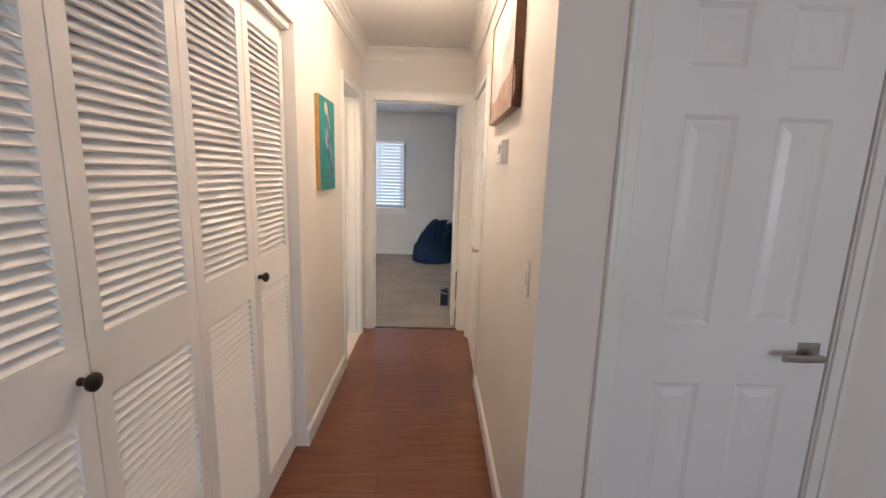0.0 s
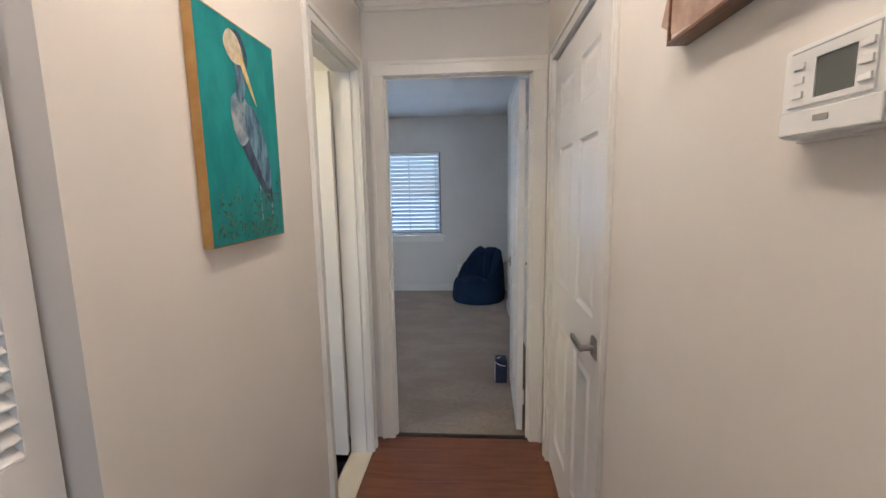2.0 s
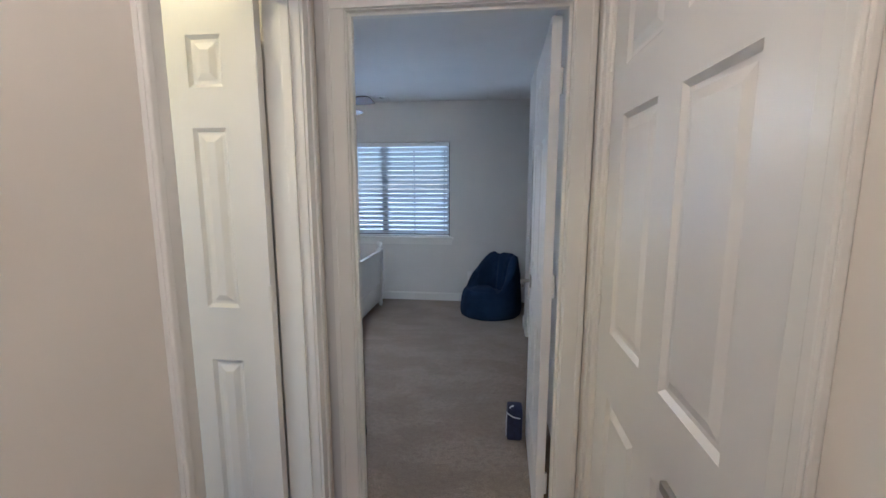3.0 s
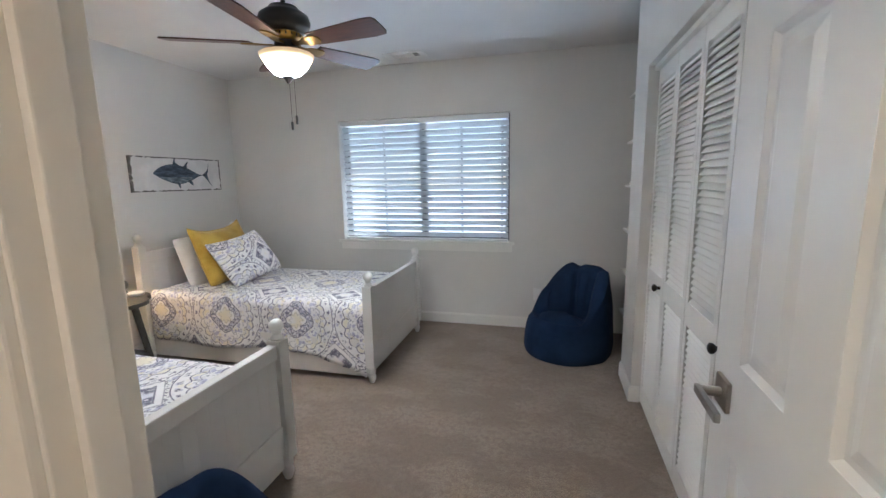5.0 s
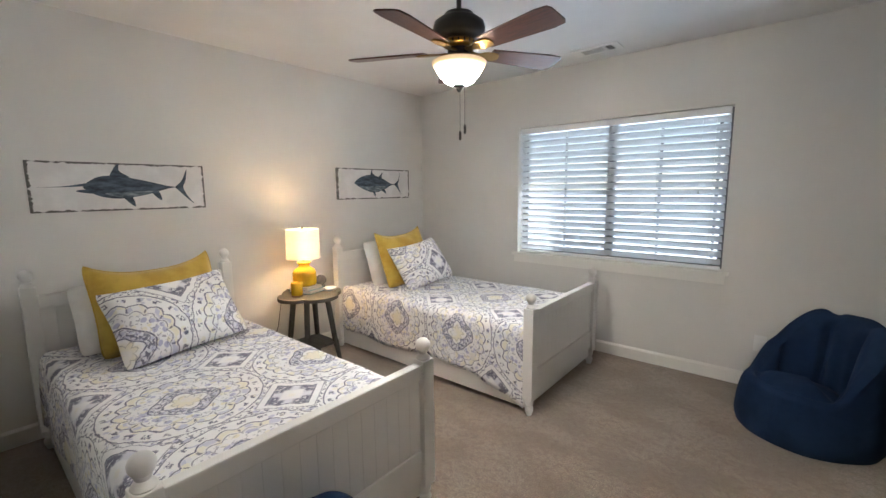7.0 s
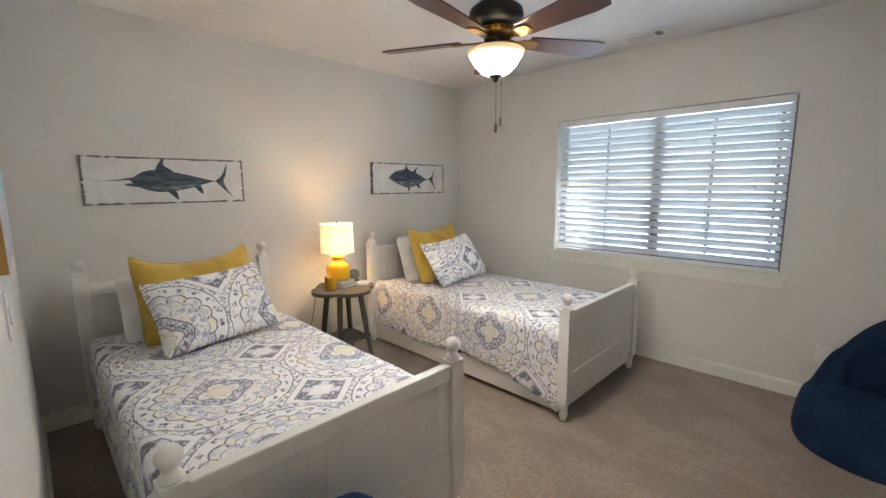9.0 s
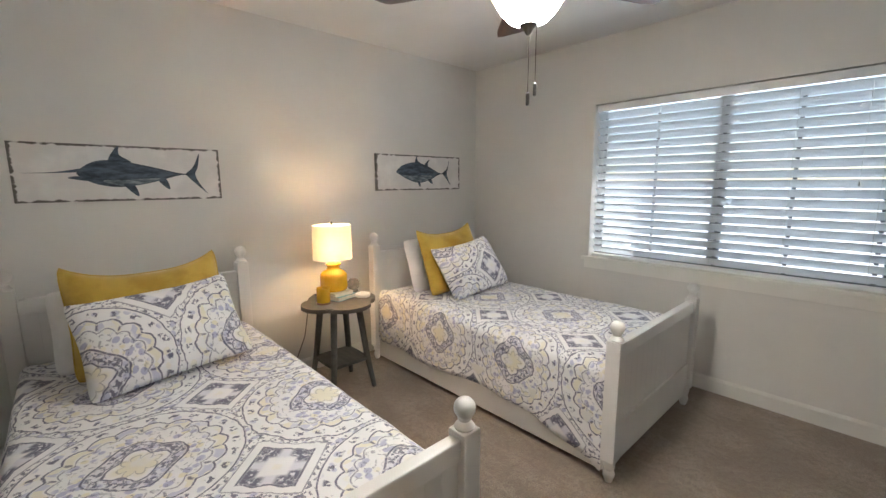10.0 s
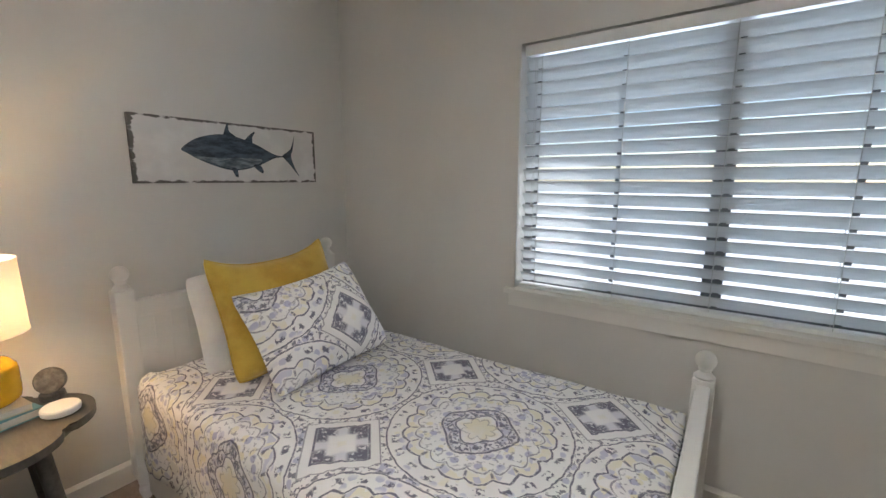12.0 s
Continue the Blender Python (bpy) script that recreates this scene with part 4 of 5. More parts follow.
def bed(m, label):
    """Local x from the head (0) to the foot, y across, origin in the middle of the head end on the floor."""
    L, W = 1.918, 1.010
    b = thing("bed", m, label, "bed", "twin beds")
    for y in (-W / 2, W / 2):
        turned_post(0, y, 1.012, 0.11, 0.915, b)
        turned_post(L, y, 0.785, 0.11, 0.690, b)
    for x, lo, hi, rail, low in ((0, 0.30, 0.865, 0.07, 0.10), (L, 0.145, 0.675, 0.066, 0.140)):
        a, c = -W / 2 + 0.034, W / 2 - 0.034
        part("top_rail", box((x - 0.021, a, hi - rail), (x + 0.021, c, hi), 0.006), M_BED, b)
        part("bottom_rail", box((x - 0.018, a, lo), (x + 0.018, c, lo + low), 0.004), M_BED, b)
        n = 15
        for i in range(n):
            y0, y1 = a + (c - a) * i / n, a + (c - a) * (i + 1) / n
            part("bead_board", box((x - 0.008, y0 + 0.00015, lo + low - 0.002), (x + 0.008, y1 - 0.00015, hi - rail + 0.002), 0.0006, None, 1), M_BED, b)
    part("kick_board", box((L - 0.014, -W / 2 + 0.034, 0.070), (L + 0.006, W / 2 - 0.034, 0.146), 0.003), M_BED, b)
    for y in (-W / 2 + 0.012, W / 2 - 0.012):
        part("side_rail", box((0.034, y - 0.012, 0.035), (L - 0.034, y + 0.012, 0.30), 0.004), M_BED, b)
    part("mattress", box((0.05, -W / 2 + 0.05, 0.30), (L - 0.05, W / 2 - 0.05, 0.535), 0.04), M_LINEN, b)
    return b


def quilt(m, seed, label, left_drop, right_drop, cloth):
    """Laid over the mattress, falling over both long sides; local frame as the bed's."""
    L0, L1, half, top = 0.045, 1.878, 0.500, 0.556
    nu, nt = 96, 26
    bm = bmesh.new()
    uvl = bm.loops.layers.uv.new("UVMap")
    rows, co = [], {}
    for i in range(nu + 1):
        u = L0 + (L1 - L0) * i / nu
        row = []
        widths = []
        for side, drop in ((-1, left_drop), (1, right_drop)):
            widths.append(drop + 0.028 * math.sin(u * 5 + seed) * 0.4 + (0.125 * max(0, (u - 1.25) / 0.63) ** 2 if side < 0 else 0))
        arc = 0.05
        total = [half - arc + math.pi / 2 * arc + wd for wd in widths]
        for j in range(2 * nt + 1):
            s = (j - nt) / nt
            side = -1 if s < 0 else 1
            d = abs(s) ** 0.9 * total[0 if side < 0 else 1]
            flat = half - arc
            if d <= flat:
                y, z = d, top
            elif d <= flat + math.pi / 2 * arc:
                a = (d - flat) / arc
                y, z = flat + arc * math.sin(a), top - arc * (1 - math.cos(a))
            else:
                fall = d - flat - math.pi / 2 * arc
                y, z = half + 0.012 * fall / 0.4 + 0.010 * min(1, fall / 0.15) * math.sin(u * 13 + seed + 2 * math.sin(u * 4)), top - arc - fall
            z += 0.006 * noise.noise((u * 3.2, d * side * 3.2, seed)) + 0.0035 * noise.noise((u * 10, d * side * 10, seed))
            if d <= flat:
                z += 0.010 * noise.noise((u * 1.4, d * side * 1.7, seed + 7)) - 0.03 * max(0, (u - 1.7) / 0.18) ** 3 - 0.012 * max(0, (0.14 - u) / 0.1) ** 2
            p = bm.verts.new((u, side * y, z))
            co[p] = (u, side * d)
            row.append(p)
        rows.append(row)
    for a, b2 in zip(rows, rows[1:]):
        for j in range(2 * nt):
            f = bm.faces.new((a[j], b2[j], b2[j + 1], a[j + 1]))
            for lp in f.loops:
                lp[uvl].uv = co[lp.vert]
    bm.normal_update()
    if sum(f.normal.z for f in bm.faces) < 0:
        bmesh.ops.reverse_faces(bm, faces=bm.faces)
    hems = [[r[j].co.copy() for r in rows] for j in (0, 2 * nt)]
    ob = part("quilt", bm, cloth, None, "", True)
    for line in hems:
        part("binding", tube(line, 0.0055, 6), M_LINEN, ob, "pale stitched binding")
    sol = ob.modifiers.new("thick", 'SOLIDIFY')
    sol.thickness, sol.offset = 0.007, 1.0
    ob.matrix_world = m
    return tagged(ob, label, "quilt", "quilts on the beds")


def pillow(name, m, w, h, t, material, label, group, pinch=0.06, ears=0.0, seed=1, piping=None):
    """A stuffed cushion: local x its width, y up its face from the bottom edge, z out of the face."""
    n = 28
    bm = bmesh.new()
    uvl = bm.loops.layers.uv.new("UVMap")
    co = {}

    def grid(sgn):
        g = []
        for i in range(n + 1):
            row = []
            for j in range(n + 1):
                u, v = 2 * i / n - 1, 2 * j / n - 1
                soft = 1 - 0.07 * abs(u * v) ** 5
                x = w / 2 * u * (1 - pinch * (1 - v * v)) * soft
                y = (h / 2 * v * (1 - pinch * (1 - u * u)) + ears * max(0, v) * (abs(u) ** 3 - 0.3)) * soft
                puff = max(0, (1 - abs(u) ** 2.3) * (1 - abs(v) ** 2.3)) ** 0.55
                z = sgn * t / 2 * puff
                z += sgn * 0.012 * min(1, puff * 3) * noise.noise((x * 6, y * 6, seed + 9 * sgn)) + sgn * 0.005 * puff * noise.noise((x * 17, y * 17, seed))
                p = bm.verts.new((x, y + h / 2, z))
                co[p] = (x + 0.26, y)
                row.append(p)
            g.append(row)
        return g

    for sgn in (1, -1):
        g = grid(sgn)
        for i in range(n):
            for j in range(n):
                q = (g[i][j], g[i + 1][j], g[i + 1][j + 1], g[i][j + 1])
                f = bm.faces.new(q if sgn > 0 else q[::-1])
                for lp in f.loops:
                    lp[uvl].uv = co[lp.vert]
    bmesh.ops.remove_doubles(bm, verts=bm.verts, dist=0.0004)
    ob = part(name, bm, material, None, "", True)
    ob.matrix_world = m
    if piping:
        edge = []
        for k in range(4 * n):
            side, s = divmod(k, n)
            e = 2 * s / n - 1
            u, v = ((e, -1), (1, e), (-e, 1), (-1, -e))[side]
            soft = 1 - 0.07 * abs(u * v) ** 5
            edge.append((w / 2 * u * (1 - pinch * (1 - v * v)) * soft, (h / 2 * v * (1 - pinch * (1 - u * u)) + ears * max(0, v) * (abs(u) ** 3 - 0.3)) * soft + h / 2, 0))
        part("piping", tube(edge + edge[:1], 0.004, 6), piping, ob)
    return tagged(ob, label, "pillow", group)


def leaning(x, y, z, back, turn=0, roll=0):
    """Bottom edge at the point; face turned towards +x, leaning back by degrees."""
    f = Matrix(((0, 0, 1), (1, 0, 0), (0, 1, 0))).to_4x4()
    return Matrix.Translation((x, y, z)) @ Matrix.Rotation(radians(turn), 4, 'Z') @ Matrix.Rotation(radians(-back), 4, 'Y') @ f @ Matrix.Rotation(radians(roll), 4, 'Z')


for yc, seed, where in ((4.672, 1.0, "near the bedroom door"), (6.650, 5.0, "beneath the window")):
    mb = pose(-3.336, yc, 0)
    bed(mb, "white painted twin bed with ball finials " + where)
    quilt(mb, seed, "white quilt with lavender medallions on the bed " + where, 0.335, 0.335, M_QUILT if yc < 5 else M_QUILT_WINDOW)
# bed beneath the window
pillow("pillow", leaning(-3.045, 6.64, 0.552, 20, -2), 0.68, 0.43, 0.17, M_LINEN, "plain white pillow against the headboard", "white pillows", 0.05, 0, 1)
pillow("pillow", leaning(-2.875, 6.615, 0.565, 19, -4, 3), 0.56, 0.49, 0.20, M_MUSTARD, "mustard yellow cushion with pointed corners", "mustard cushions", 0.07, 0.06, 2, M_MUSTARD)
pillow("pillow", leaning(-2.645, 6.645, 0.582, 36, -10, 8), 0.565, 0.44, 0.24, M_SHAM_WINDOW, "patterned cushion matching the quilt, leaning back", "patterned cushions", 0.085, 0.02, 3)
# bed near the door
pillow("pillow", leaning(-3.035, 4.64, 0.552, 24, 2), 0.70, 0.40, 0.18, M_LINEN, "plain white pillow against the headboard", "white pillows", 0.05, 0, 4)
pillow("pillow", leaning(-2.89, 4.675, 0.560, 20, 2, 1), 0.645, 0.475, 0.22, M_MUSTARD, "mustard yellow cushion with pointed corners", "mustard cushions", 0.07, 0.075, 5, M_MUSTARD)
pillow("pillow", leaning(-2.62, 4.70, 0.582, 36, 3, 4), 0.64, 0.43, 0.25, M_SHAM, "patterned cushion matching the quilt, leaning back", "patterned cushions", 0.085, 0.02, 6)

# ---- fish boards ----
M_BOARD = Mat("distressed_white_board", (0.7, 0.7, 0.7), 0.7)
_n1, _n2 = M_BOARD.noise(26, 5, "Object", (0.7, 1.4, 1)), M_BOARD.noise(7, 4)
_tc = M_BOARD.nt.nodes.new("ShaderNodeTexCoord")
_sp = M_BOARD.nt.nodes.new("ShaderNodeSeparateXYZ")
M_BOARD.nt.links.new(_tc.outputs["Generated"], _sp.inputs[0])
_gx, _gy = S(M_BOARD.nt, _sp.outputs[0]), S(M_BOARD.nt, _sp.outputs[1])
_edge = ((_gx - 0.5).absolute().above(0.468, 0.496)).top((_gy - 0.5).absolute().above(0.415, 0.490))
_worn = (_edge * 0.40 + _n1 * 1.0 + _n2 * 0.10).above(0.78, 0.92)
M_BOARD.base(M_BOARD.mix(_worn, M_BOARD.mix(_n2.above(0.4, 0.7), (0.66, 0.65, 0.64), (0.75, 0.74, 0.73)), (0.12, 0.11, 0.105)))
M_FISH = brushed("slate_fish_paint", (0.012, 0.020, 0.038), (0.075, 0.11, 0.155), 13, (0.7, 2.6, 1), 0.6)
M_FISHPALE = brushed("pale_belly_paint", (0.05, 0.075, 0.10), (0.26, 0.30, 0.34), 18, (0.6, 2.4, 1), 0.6)


def fish_board(y0, y1, z0, z1, kind, label, along, shift, tall):
    w, h = y1 - y0, z1 - z0
    t = thing("fish_sign", Matrix.Translation((WEST + 0.022, (y0 + y1) / 2, (z0 + z1) / 2)) @ Matrix(((0, 0, 1), (1, 0, 0), (0, 1, 0))).to_4x4(), label, "wall art", "painted fish boards")
    part("board", box((-w / 2, -h / 2, -0.022), (w / 2, h / 2, 0), 0.002), M_BOARD, t)

    def sized(points):
        return [(x * along + shift, y * tall) for x, y in points]

    if kind == "tuna":
        daub("body", sized([(-0.245, 0.010), (-0.17, 0.055), (-0.05, 0.075), (0.08, 0.050), (0.20, 0.004), (0.265, -0.004), (0.20, -0.014), (0.10, -0.052), (-0.02, -0.072), (-0.14, -0.045), (-0.225, -0.008)]), 0.0006, M_FISH, t)
        daub("belly", sized([(-0.20, -0.020), (-0.08, -0.022), (0.05, -0.018), (0.13, -0.022), (0.09, -0.050), (-0.02, -0.066), (-0.12, -0.044)]), 0.0010, M_FISHPALE, t)
        fins = [[(-0.06, 0.06), (-0.035, 0.125), (-0.03, 0.09), (0.0, 0.068)], [(0.04, 0.052), (0.085, 0.092), (0.10, 0.094), (0.085, 0.074), (0.08, 0.045)], [(0.25, 0.002), (0.30, 0.035), (0.325, 0.095), (0.312, 0.03), (0.30, 0.0), (0.318, -0.05), (0.345, -0.095), (0.295, -0.045), (0.255, -0.010)], [(-0.03, -0.062), (-0.015, -0.095), (0.0, -0.10), (-0.005, -0.066)], [(0.08, -0.05), (0.12, -0.08), (0.135, -0.075), (0.115, -0.045)]]
    else:
        daub("body", sized([(-0.135, 0.005), (-0.070, 0.052), (0.020, 0.060), (0.150, 0.037), (0.280, 0.006), (0.335, 0.000), (0.280, -0.009), (0.150, -0.046), (0.030, -0.064), (-0.060, -0.052), (-0.115, -0.023)]), 0.0006, M_FISH, t)
        daub("belly", sized([(-0.040, -0.035), (0.050, -0.030), (0.160, -0.023), (0.200, -0.026), (0.120, -0.049), (0.030, -0.058)]), 0.0010, M_FISHPALE, t)
        fins = [[(-0.330, -0.002), (-0.220, 0.003), (-0.100, 0.023), (-0.100, 0.007), (-0.220, -0.001)], [(-0.130, -0.014), (-0.170, -0.023), (-0.100, -0.035)], [(-0.010, 0.052), (0.015, 0.110), (0.035, 0.125), (0.035, 0.087), (0.080, 0.053)], [(0.320, 0.002), (0.360, 0.041), (0.392, 0.107), (0.380, 0.035), (0.365, 0.000), (0.385, -0.052), (0.420, -0.102), (0.360, -0.046), (0.325, -0.009)], [(0.040, -0.052), (0.080, -0.099), (0.100, -0.107), (0.085, -0.058)], [(0.190, -0.032), (0.225, -0.072), (0.240, -0.072), (0.225, -0.026)]]
    for f in fins:
        daub("fin", sized(f), 0.0013, M_FISH, t, "", 5)


fish_board(4.238, 5.142, 1.300, 1.592, "swordfish", "distressed white board painted with a dark swordfish", 1.06, -0.07, 1.12)
fish_board(6.282, 7.220, 1.328, 1.622, "tuna", "distressed white board painted with a dark tuna", 1.05, -0.012, 1.18)

# ---- nightstand and what stands on it ----
M_GREYWOOD = brushed("grey_washed_wood", (0.050, 0.049, 0.044), (0.076, 0.073, 0.064), 9, (1, 5, 5), 0.6)
TX, TY, TZ = -3.115, 5.71, 0.612
ns = thing("nightstand", pose(TX, TY, 0), "grey wooden side table with a clover top between the beds", "side table")
clover = []
for k in range(96):
    a = 2 * math.pi * k / 96
    r = 0.215 + 0.050 * abs(math.cos(2 * a)) ** 0.75 - 0.010
    clover.append((r * math.cos(a), r * math.sin(a)))
part("tabletop", prism(clover, TZ - 0.026, TZ, None, 0.006), M_GREYWOOD, ns)
for sx in (-1, 1):
    for sy in (-1, 1):
        part("leg", tube([(sx * 0.090, sy * 0.090, TZ - 0.025), (sx * 0.125, sy * 0.125, 0.22), (sx * 0.155, sy * 0.155, 0.0)], [0.022, 0.020, 0.016], 14), M_GREYWOOD, ns, "", True)
part("shelf", box((-0.138, -0.138, 0.195), (0.138, 0.138, 0.217), 0.004), M_GREYWOOD, ns)

M_PAPER = brushed("book_paper", (0.62, 0.58, 0.50), (0.72, 0.68, 0.60), 60, (1, 1, 12))
M_COVER1 = brushed("blue_book_cover", (0.09, 0.22, 0.26), (0.16, 0.33, 0.36), 12)
M_COVER2 = brushed("cream_book_cover", (0.50, 0.44, 0.33), (0.62, 0.56, 0.42), 12)


def book(m, w, d, h, cover, label):
    b = thing("book", m, label, "book", "stacked books")
    part("pages", box((-w / 2 + 0.004, -d / 2 + 0.004, 0.0025), (w / 2 - 0.004, d / 2 - 0.0005, h - 0.0025)), M_PAPER, b)
    part("cover", box((-w / 2, -d / 2, 0), (w / 2, d / 2, 0.0025), 0.0006, box((-w / 2, -d / 2, h - 0.0025), (w / 2, d / 2, h), 0.0006, box((-w / 2, -d / 2 , 0.0026), (-w / 2 + 0.0025, d / 2, h - 0.0026)))), cover, b)
    return b


LX, LY = -3.205, 5.725
book(pose(LX + 0.01, LY + 0.01, TZ, 0, 0, 14), 0.215, 0.165, 0.028, M_COVER1, "closed blue book lying under the lamp")
book(pose(LX + 0.005, LY + 0.005, TZ + 0.028, 0, 0, 8), 0.20, 0.150, 0.022, M_COVER2, "closed cream book lying under the lamp")
M_CERAMIC = brushed("mustard_glaze", (0.60, 0.35, 0.010), (0.68, 0.41, 0.018), 9, (1, 1, 1), 0.14)
M_CERAMIC.b.inputs["Roughness"].default_value = 0.14
M_SHADE = Mat("white_linen_shade", (0.82, 0.78, 0.70), 0.9)
M_SHADE.bump(M_SHADE.noise(420, 2), 0.3, 0.0006)
M_SHADE.translucent((0.95, 0.80, 0.60), 0.095)
LZ = TZ + 0.050
lamp = thing("table_lamp", pose(LX, LY, LZ), "mustard ceramic table lamp with a lit white drum shade", "lamp")
part("base", lathe([(0.066, 0), (0.078, 0.003), (0.088, 0.012), (0.091, 0.030), (0.091, 0.098), (0.088, 0.114), (0.072, 0.134), (0.048, 0.146), (0.042, 0.156), (0.042, 0.170), (0.052, 0.180), (0.053, 0.189), (0.030, 0.194)], 36), M_CERAMIC, lamp, "glossy mustard ceramic jar", True)
part("neck", lathe([(0.014, 0.192), (0.014, 0.225), (0.018, 0.228), (0.018, 0.262)], 16), M_BRASS, lamp)
part("shade", lathe([(0.130, 0.222), (0.125, 0.448)], 48, None, Matrix.Identity(4), False), M_SHADE, lamp, "white linen drum shade, lit from within", True)
for z, r in ((0.222, 0.1305), (0.448, 0.1255)):
    part("shade_rim", tube([(r * math.cos(2 * math.pi * k / 48), r * math.sin(2 * math.pi * k / 48), z) for k in range(49)], 0.0018, 6), M_LINEN, lamp)
part("harp", tube([(0.02, 0, 0.262), (0.055, 0, 0.33), (0.05, 0, 0.41), (0, 0, 0.455), (-0.05, 0, 0.41), (-0.055, 0, 0.33), (-0.02, 0, 0.262)], 0.0018, 6), M_BRASS, lamp)
part("finial", lathe([(0.006, 0.452), (0.009, 0.462), (0.004, 0.472)], 10), M_DARKMETAL, lamp)
part("bulb", lathe([(0.012, 0.262), (0.018, 0.285), (0.029, 0.315), (0.028, 0.335), (0.014, 0.352), (0.001, 0.356)], 18), Mat("lamp_bulb", (0.8, 0.8, 0.8), 0.5).glow((1.0, 0.60, 0.27), 124), lamp, "glowing bulb", True)
tagged(part("lamp_cord", tube([(LX - 0.05, LY - 0.02, TZ + 0.004), (TX - 0.24, TY - 0.06, TZ + 0.006), (-3.40, 5.63, 0.58), (-3.44, 5.60, 0.30), (-3.455, 5.52, 0.10), (-3.43, 5.40, 0.02), (-3.46, 5.30, 0.012), (-3.47, 5.18, 0.008)], 0.0028, 6), M_DARKMETAL, None, "", True), "thin dark lamp cord running down behind the table", "cord")

M_AMBER = Mat("amber_glass", (0.85, 0.52, 0.03), 0.1)
M_AMBER.b.inputs["Transmission Weight"].default_value = 0.3
M_WAX = Mat("yellow_wax", (0.80, 0.50, 0.06), 0.5)
cd = thing("candle", pose(-3.115, 5.598, TZ), "amber glass candle jar on the side table", "candle")
part("foot", lathe([(0.047, 0), (0.048, 0.006), (0.042, 0.010)], 28), M_WALNUT, cd)
part("jar", lathe([(0.041, 0.010), (0.043, 0.016), (0.043, 0.106), (0.040, 0.106), (0.040, 0.020), (0.0, 0.018)], 32, None, Matrix.Identity(4), False), M_AMBER, cd, "amber glass jar", True)
part("wax", lathe([(0.0388, 0.0195), (0.0388, 0.088), (0.0, 0.086)], 28), M_WAX, cd)
dish = thing("dish", pose(-3.085, 5.875, TZ), "small round white stone dish on the side table", "dish")
part("body", lathe([(0.044, 0), (0.050, 0.005), (0.051, 0.019), (0.047, 0.024), (0.0, 0.022)], 32), M_PLASTIC, dish, "", True)
M_STONE = brushed("grey_stone", (0.06, 0.058, 0.056), (0.15, 0.145, 0.14), 30)
mr = thing("desk_clock", pose(-3.225, 5.885, TZ), "small round grey disc standing on a base", "clock")
part("base", lathe([(0.034, 0), (0.036, 0.006), (0.034, 0.020), (0.028, 0.023)], 24), M_STONE, mr, "", True)
part("disc", lathe([(0.040, -0.009), (0.044, -0.005), (0.044, 0.005), (0.040, 0.009)], 32, None, pose(0, 0, 0.063, 75, 0, 62)), M_STONE, mr, "", True)

# ---- bean bags ----
M_DENIM = Mat("navy_twill", (0.01, 0.02, 0.06), 0.95)
_d1, _d2 = M_DENIM.noise(600, 2), M_DENIM.noise(5, 4)
M_DENIM.base(M_DENIM.mix(_d2.above(0.3, 0.7), (0.009, 0.021, 0.055), (0.016, 0.034, 0.078)))
M_DENIM.bump(_d1, 0.5, 0.001)
M_DENIM.b.inputs["Specular IOR Level"].default_value = 0.15


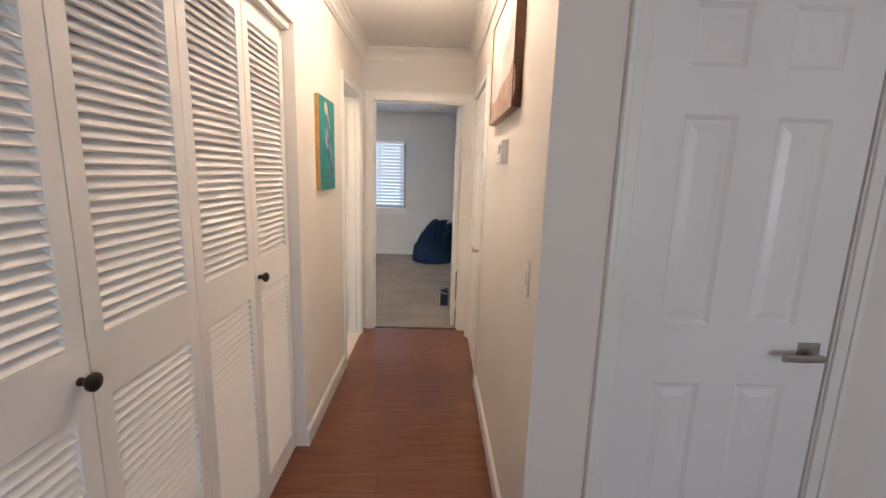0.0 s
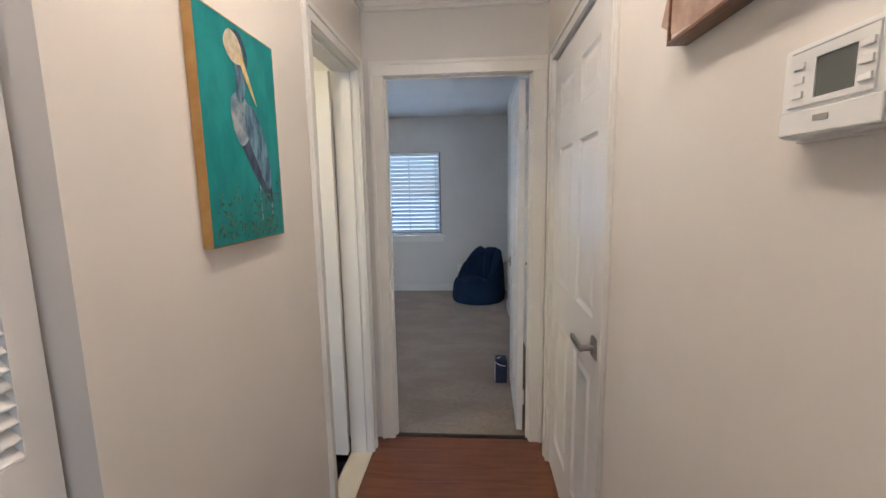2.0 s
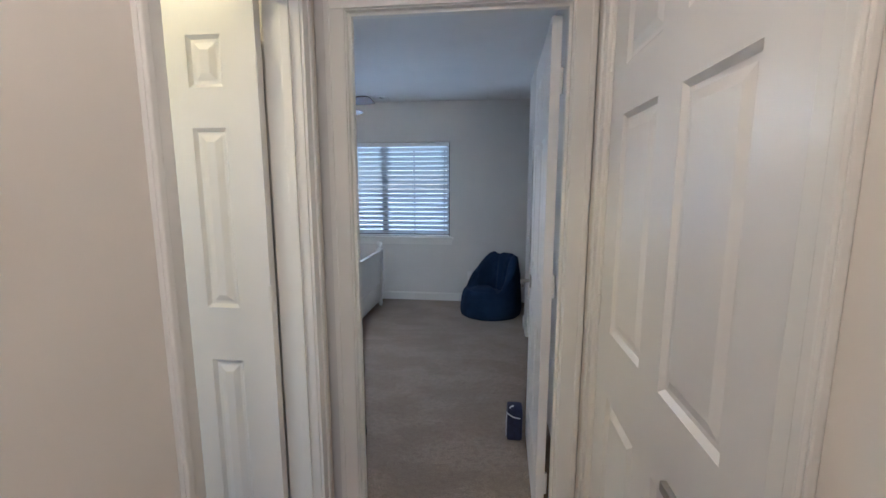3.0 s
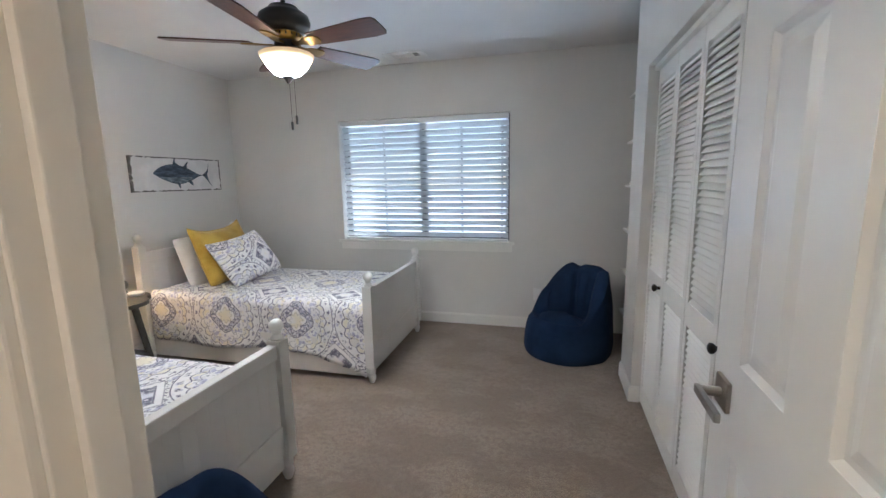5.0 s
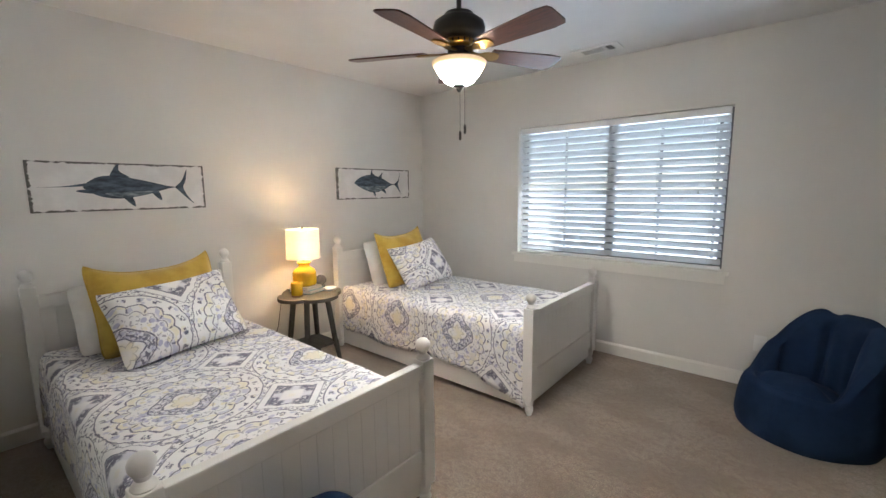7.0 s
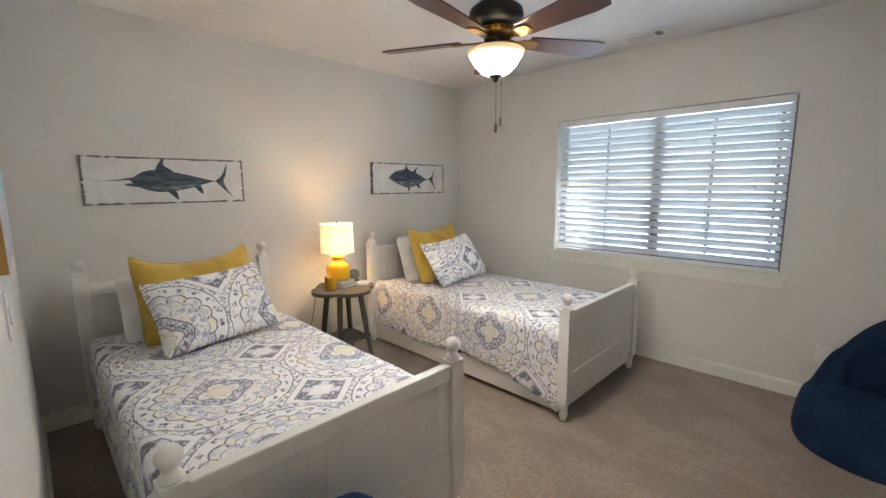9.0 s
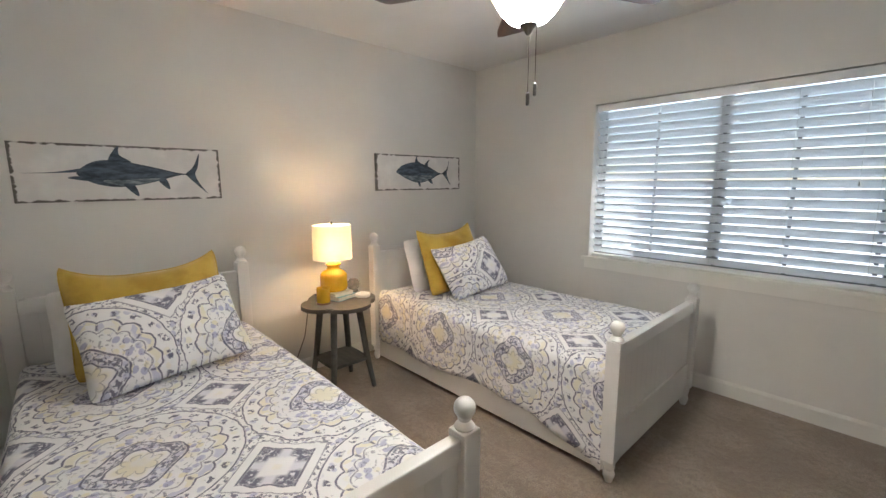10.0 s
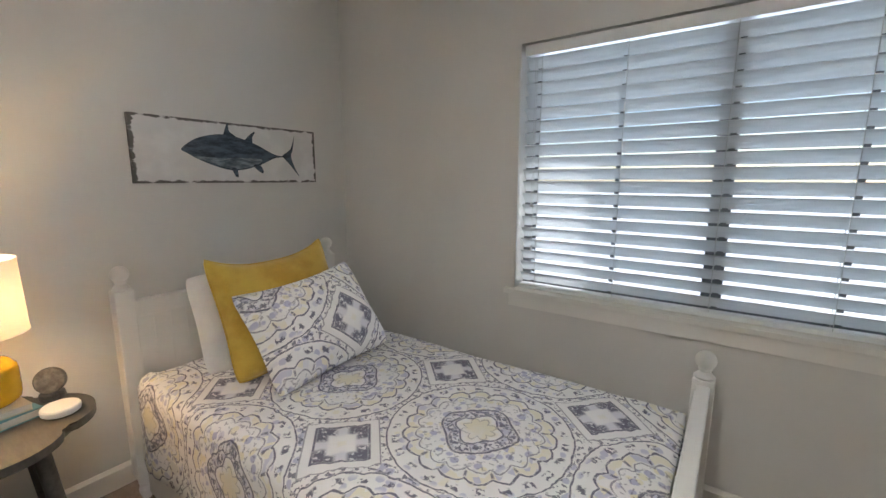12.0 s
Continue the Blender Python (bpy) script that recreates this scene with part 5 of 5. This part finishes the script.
def bean_bag(m, w, d, h, label, seed):
    """A soft seat facing local -y: upright gathered back and sides, sunken seat."""
    bm = bmesh.new()
    nr, ns_ = 60, 96
    rings = []

    def ease(q):
        q = min(1, max(0, q))
        return q * q * (3 - 2 * q)

    for i in range(nr + 1):
        v = i / nr
        ring = []
        for k in range(ns_):
            a = 2 * math.pi * k / ns_
            back = 0.5 + 0.5 * math.sin(a)        # 1 at the back, 0 at the front
            arm = ease((back - 0.24) / 0.28)      # 0 along the open front, 1 from the arms round the back
            tuck = abs(math.cos(a * 3.0 + 0.25 * math.sin(seed))) ** 12 * arm
            rim = h * (0.40 + 0.30 * arm + 0.30 * ease((back - 0.45) / 0.45)) - 0.014 * h * tuck
            crease = h * (0.40 - 0.07 * arm)
            if v < 0.45:                          # outer side, floor to rim
                q = v / 0.45
                rad = 0.97 + 0.035 * math.sin(min(1, q * 5) * math.pi / 2) - (0.10 + 0.13 * back) * q ** 1.8 - 0.02 * tuck * q
                z = rim * q
            elif v < 0.60:                        # over the stuffed rim
                q = (v - 0.45) / 0.15
                rad = (0.905 - 0.13 * back) - (0.17 + 0.06 * arm) * q
                z = rim + 0.045 * h * math.sin(q * math.pi) * (1 - 0.6 * tuck) - 0.03 * h * q * arm
            elif v < 0.80:                        # down the inside of the back, in stuffed lobes
                q = (v - 0.60) / 0.20
                rad = (0.74 - 0.12 * back - 0.06 * arm) - 0.10 * q - arm * 0.07 * math.sin(q * math.pi) * (1 - 2.2 * tuck)
                z = rim - 0.03 * h * arm + (crease - rim + 0.03 * h * arm) * ease(q)
            else:                                 # the seat cushion
                q = (v - 0.80) / 0.20
                rad = (0.64 - 0.12 * back - 0.06 * arm) * (1 - q)
                z = crease + 0.095 * h * math.sin(q * math.pi / 2) ** 0.6
            gather = 0.012 * math.sin(a * 9 + seed) * arm
            x, y = w / 2 * rad * (1 + gather) * math.cos(a), d / 2 * rad * (1 + gather) * math.sin(a) + 0.05 * d * (z / h)
            if v > 0.60:
                y -= 0.05 * d * (v - 0.60) / 0.40
            n1 = noise.noise((x * 5, y * 5, z * 5 + seed))
            ring.append(bm.verts.new((x * (1 + 0.035 * n1), y * (1 + 0.035 * n1), max(0.0, z + 0.015 * n1 * min(1, z * 6)))))
        rings.append(ring)
    for a, b in zip(rings, rings[1:]):
        for k in range(ns_):
            bm.faces.new((a[k], a[(k + 1) % ns_], b[(k + 1) % ns_], b[k]))
    bm.faces.new(rings[0][::-1])
    bm.faces.new(rings[-1])
    seams = [[rings[i][k].co * 1.0 for i in range(1, 27)] for k in (12, 44, 76)]
    ob = part("bean_bag", bm, M_DENIM, None, "", True)
    for line in seams:
        part("seam", tube([(p.x * 1.004, p.y * 1.004, p.z) for p in line], 0.0028, 6), M_DENIM, ob)
    for p in ob.data.polygons:
        p.use_smooth = True
    ob.matrix_world = m
    return tagged(ob, label, "bean bag chair", "bean bags")


bean_bag(pose(-0.095, 7.02, 0, 0, 0, -44), 0.70, 0.69, 0.645, "navy bean bag chair slumped in the corner beside the shelves", 1.3)
bean_bag(pose(-1.06, 4.44, 0, 0, 0, 90), 0.56, 0.56, 0.51, "navy bean bag chair against the foot of the bed", 4.1)

# ---- small navy bag on the carpet ----
M_NAVY = brushed("navy_canvas", (0.010, 0.013, 0.045), (0.020, 0.026, 0.07), 30)
bag = thing("tote_bag", pose(0.063, 4.61, 0), "small navy canvas bag with white trim on the carpet", "bag")
part("body", box((-0.054, -0.050, 0), (0.034, 0.06, 0.185), 0.016), M_NAVY, bag, "", True)
part("trim", tube([(-0.053, -0.047, 0.166), (-0.02, -0.053, 0.146), (0.02, -0.053, 0.140)], 0.0035, 6), M_LINEN, bag, "white trim")
part("strap", tube([(-0.056, -0.03, 0.02), (-0.058, -0.035, 0.11), (-0.053, -0.035, 0.165), (-0.032, -0.02, 0.192), (-0.016, 0.0, 0.187)], 0.0035, 6), M_LINEN, bag, "white strap")

# ---- framed panel on the bathroom wall, seen past the open door ----
bp = thing("bathroom_picture", pose(-1.925, HEND - 0.001, 1.39), "brown wooden panel in a pale frame on the bathroom wall", "picture")
part("panel", box((-0.268, -0.022, 0.007), (0.268, -0.004, 0.433), 0.002), M_RAWWOOD, bp)
part("frame", slab((-0.275, 0.275), (0.0, 0.44), -0.020, 0, [(-0.267, 0.267, 0.008, 0.432)], 'x'), M_TRIM, bp)

# ---- alcove shelves ----
SX = 0.36
for i, z in enumerate((0.22, 0.58, 0.93, 1.295, 1.645, 2.0)):
    tagged(part("shelf", box((SX, PIER + 0.002, z), (0.998, NORTH - 0.002, z + 0.019), 0.002), M_TRIM), "white painted shelf fixed in the alcove", "shelf", "alcove shelves")
z = 1.645 + 0.019
tagged(part("bowl", lathe([(0.03, 0), (0.05, 0.01), (0.065, 0.04), (0.06, 0.075), (0.035, 0.09), (0.0, 0.09)], 24, None, Matrix.Translation((SX + 0.10, 7.20, z))), M_STONE, None, "", True), "small dark grey pot standing on the shelf", "pot")
for z0, y, h in ((1.295, 7.33, 0.022), (1.295, 7.33, 0.0), (0.93, 7.30, 0.018), (0.58, 7.28, 0.02)):
    if h:
        book(pose(SX + 0.12, y, z0 + 0.019, 0, 0, 90), 0.16, 0.20, h, M_GREYWOOD if z0 > 1 else M_COVER2, "closed book lying flat on the shelf")
fr = thing("photo_frame", pose(SX + 0.13, 7.10, 1.314, 0, 0, -80), "dark picture frame standing on the shelf", "frame")
part("border", slab((-0.07, 0.07), (0, 0.19), 0, 0.015, [(-0.055, 0.055, 0.015, 0.175)], 'x'), M_BLACK, fr)
part("picture", box((-0.055, 0.004, 0.015), (0.055, 0.010, 0.175)), M_PRINTDARK, fr)
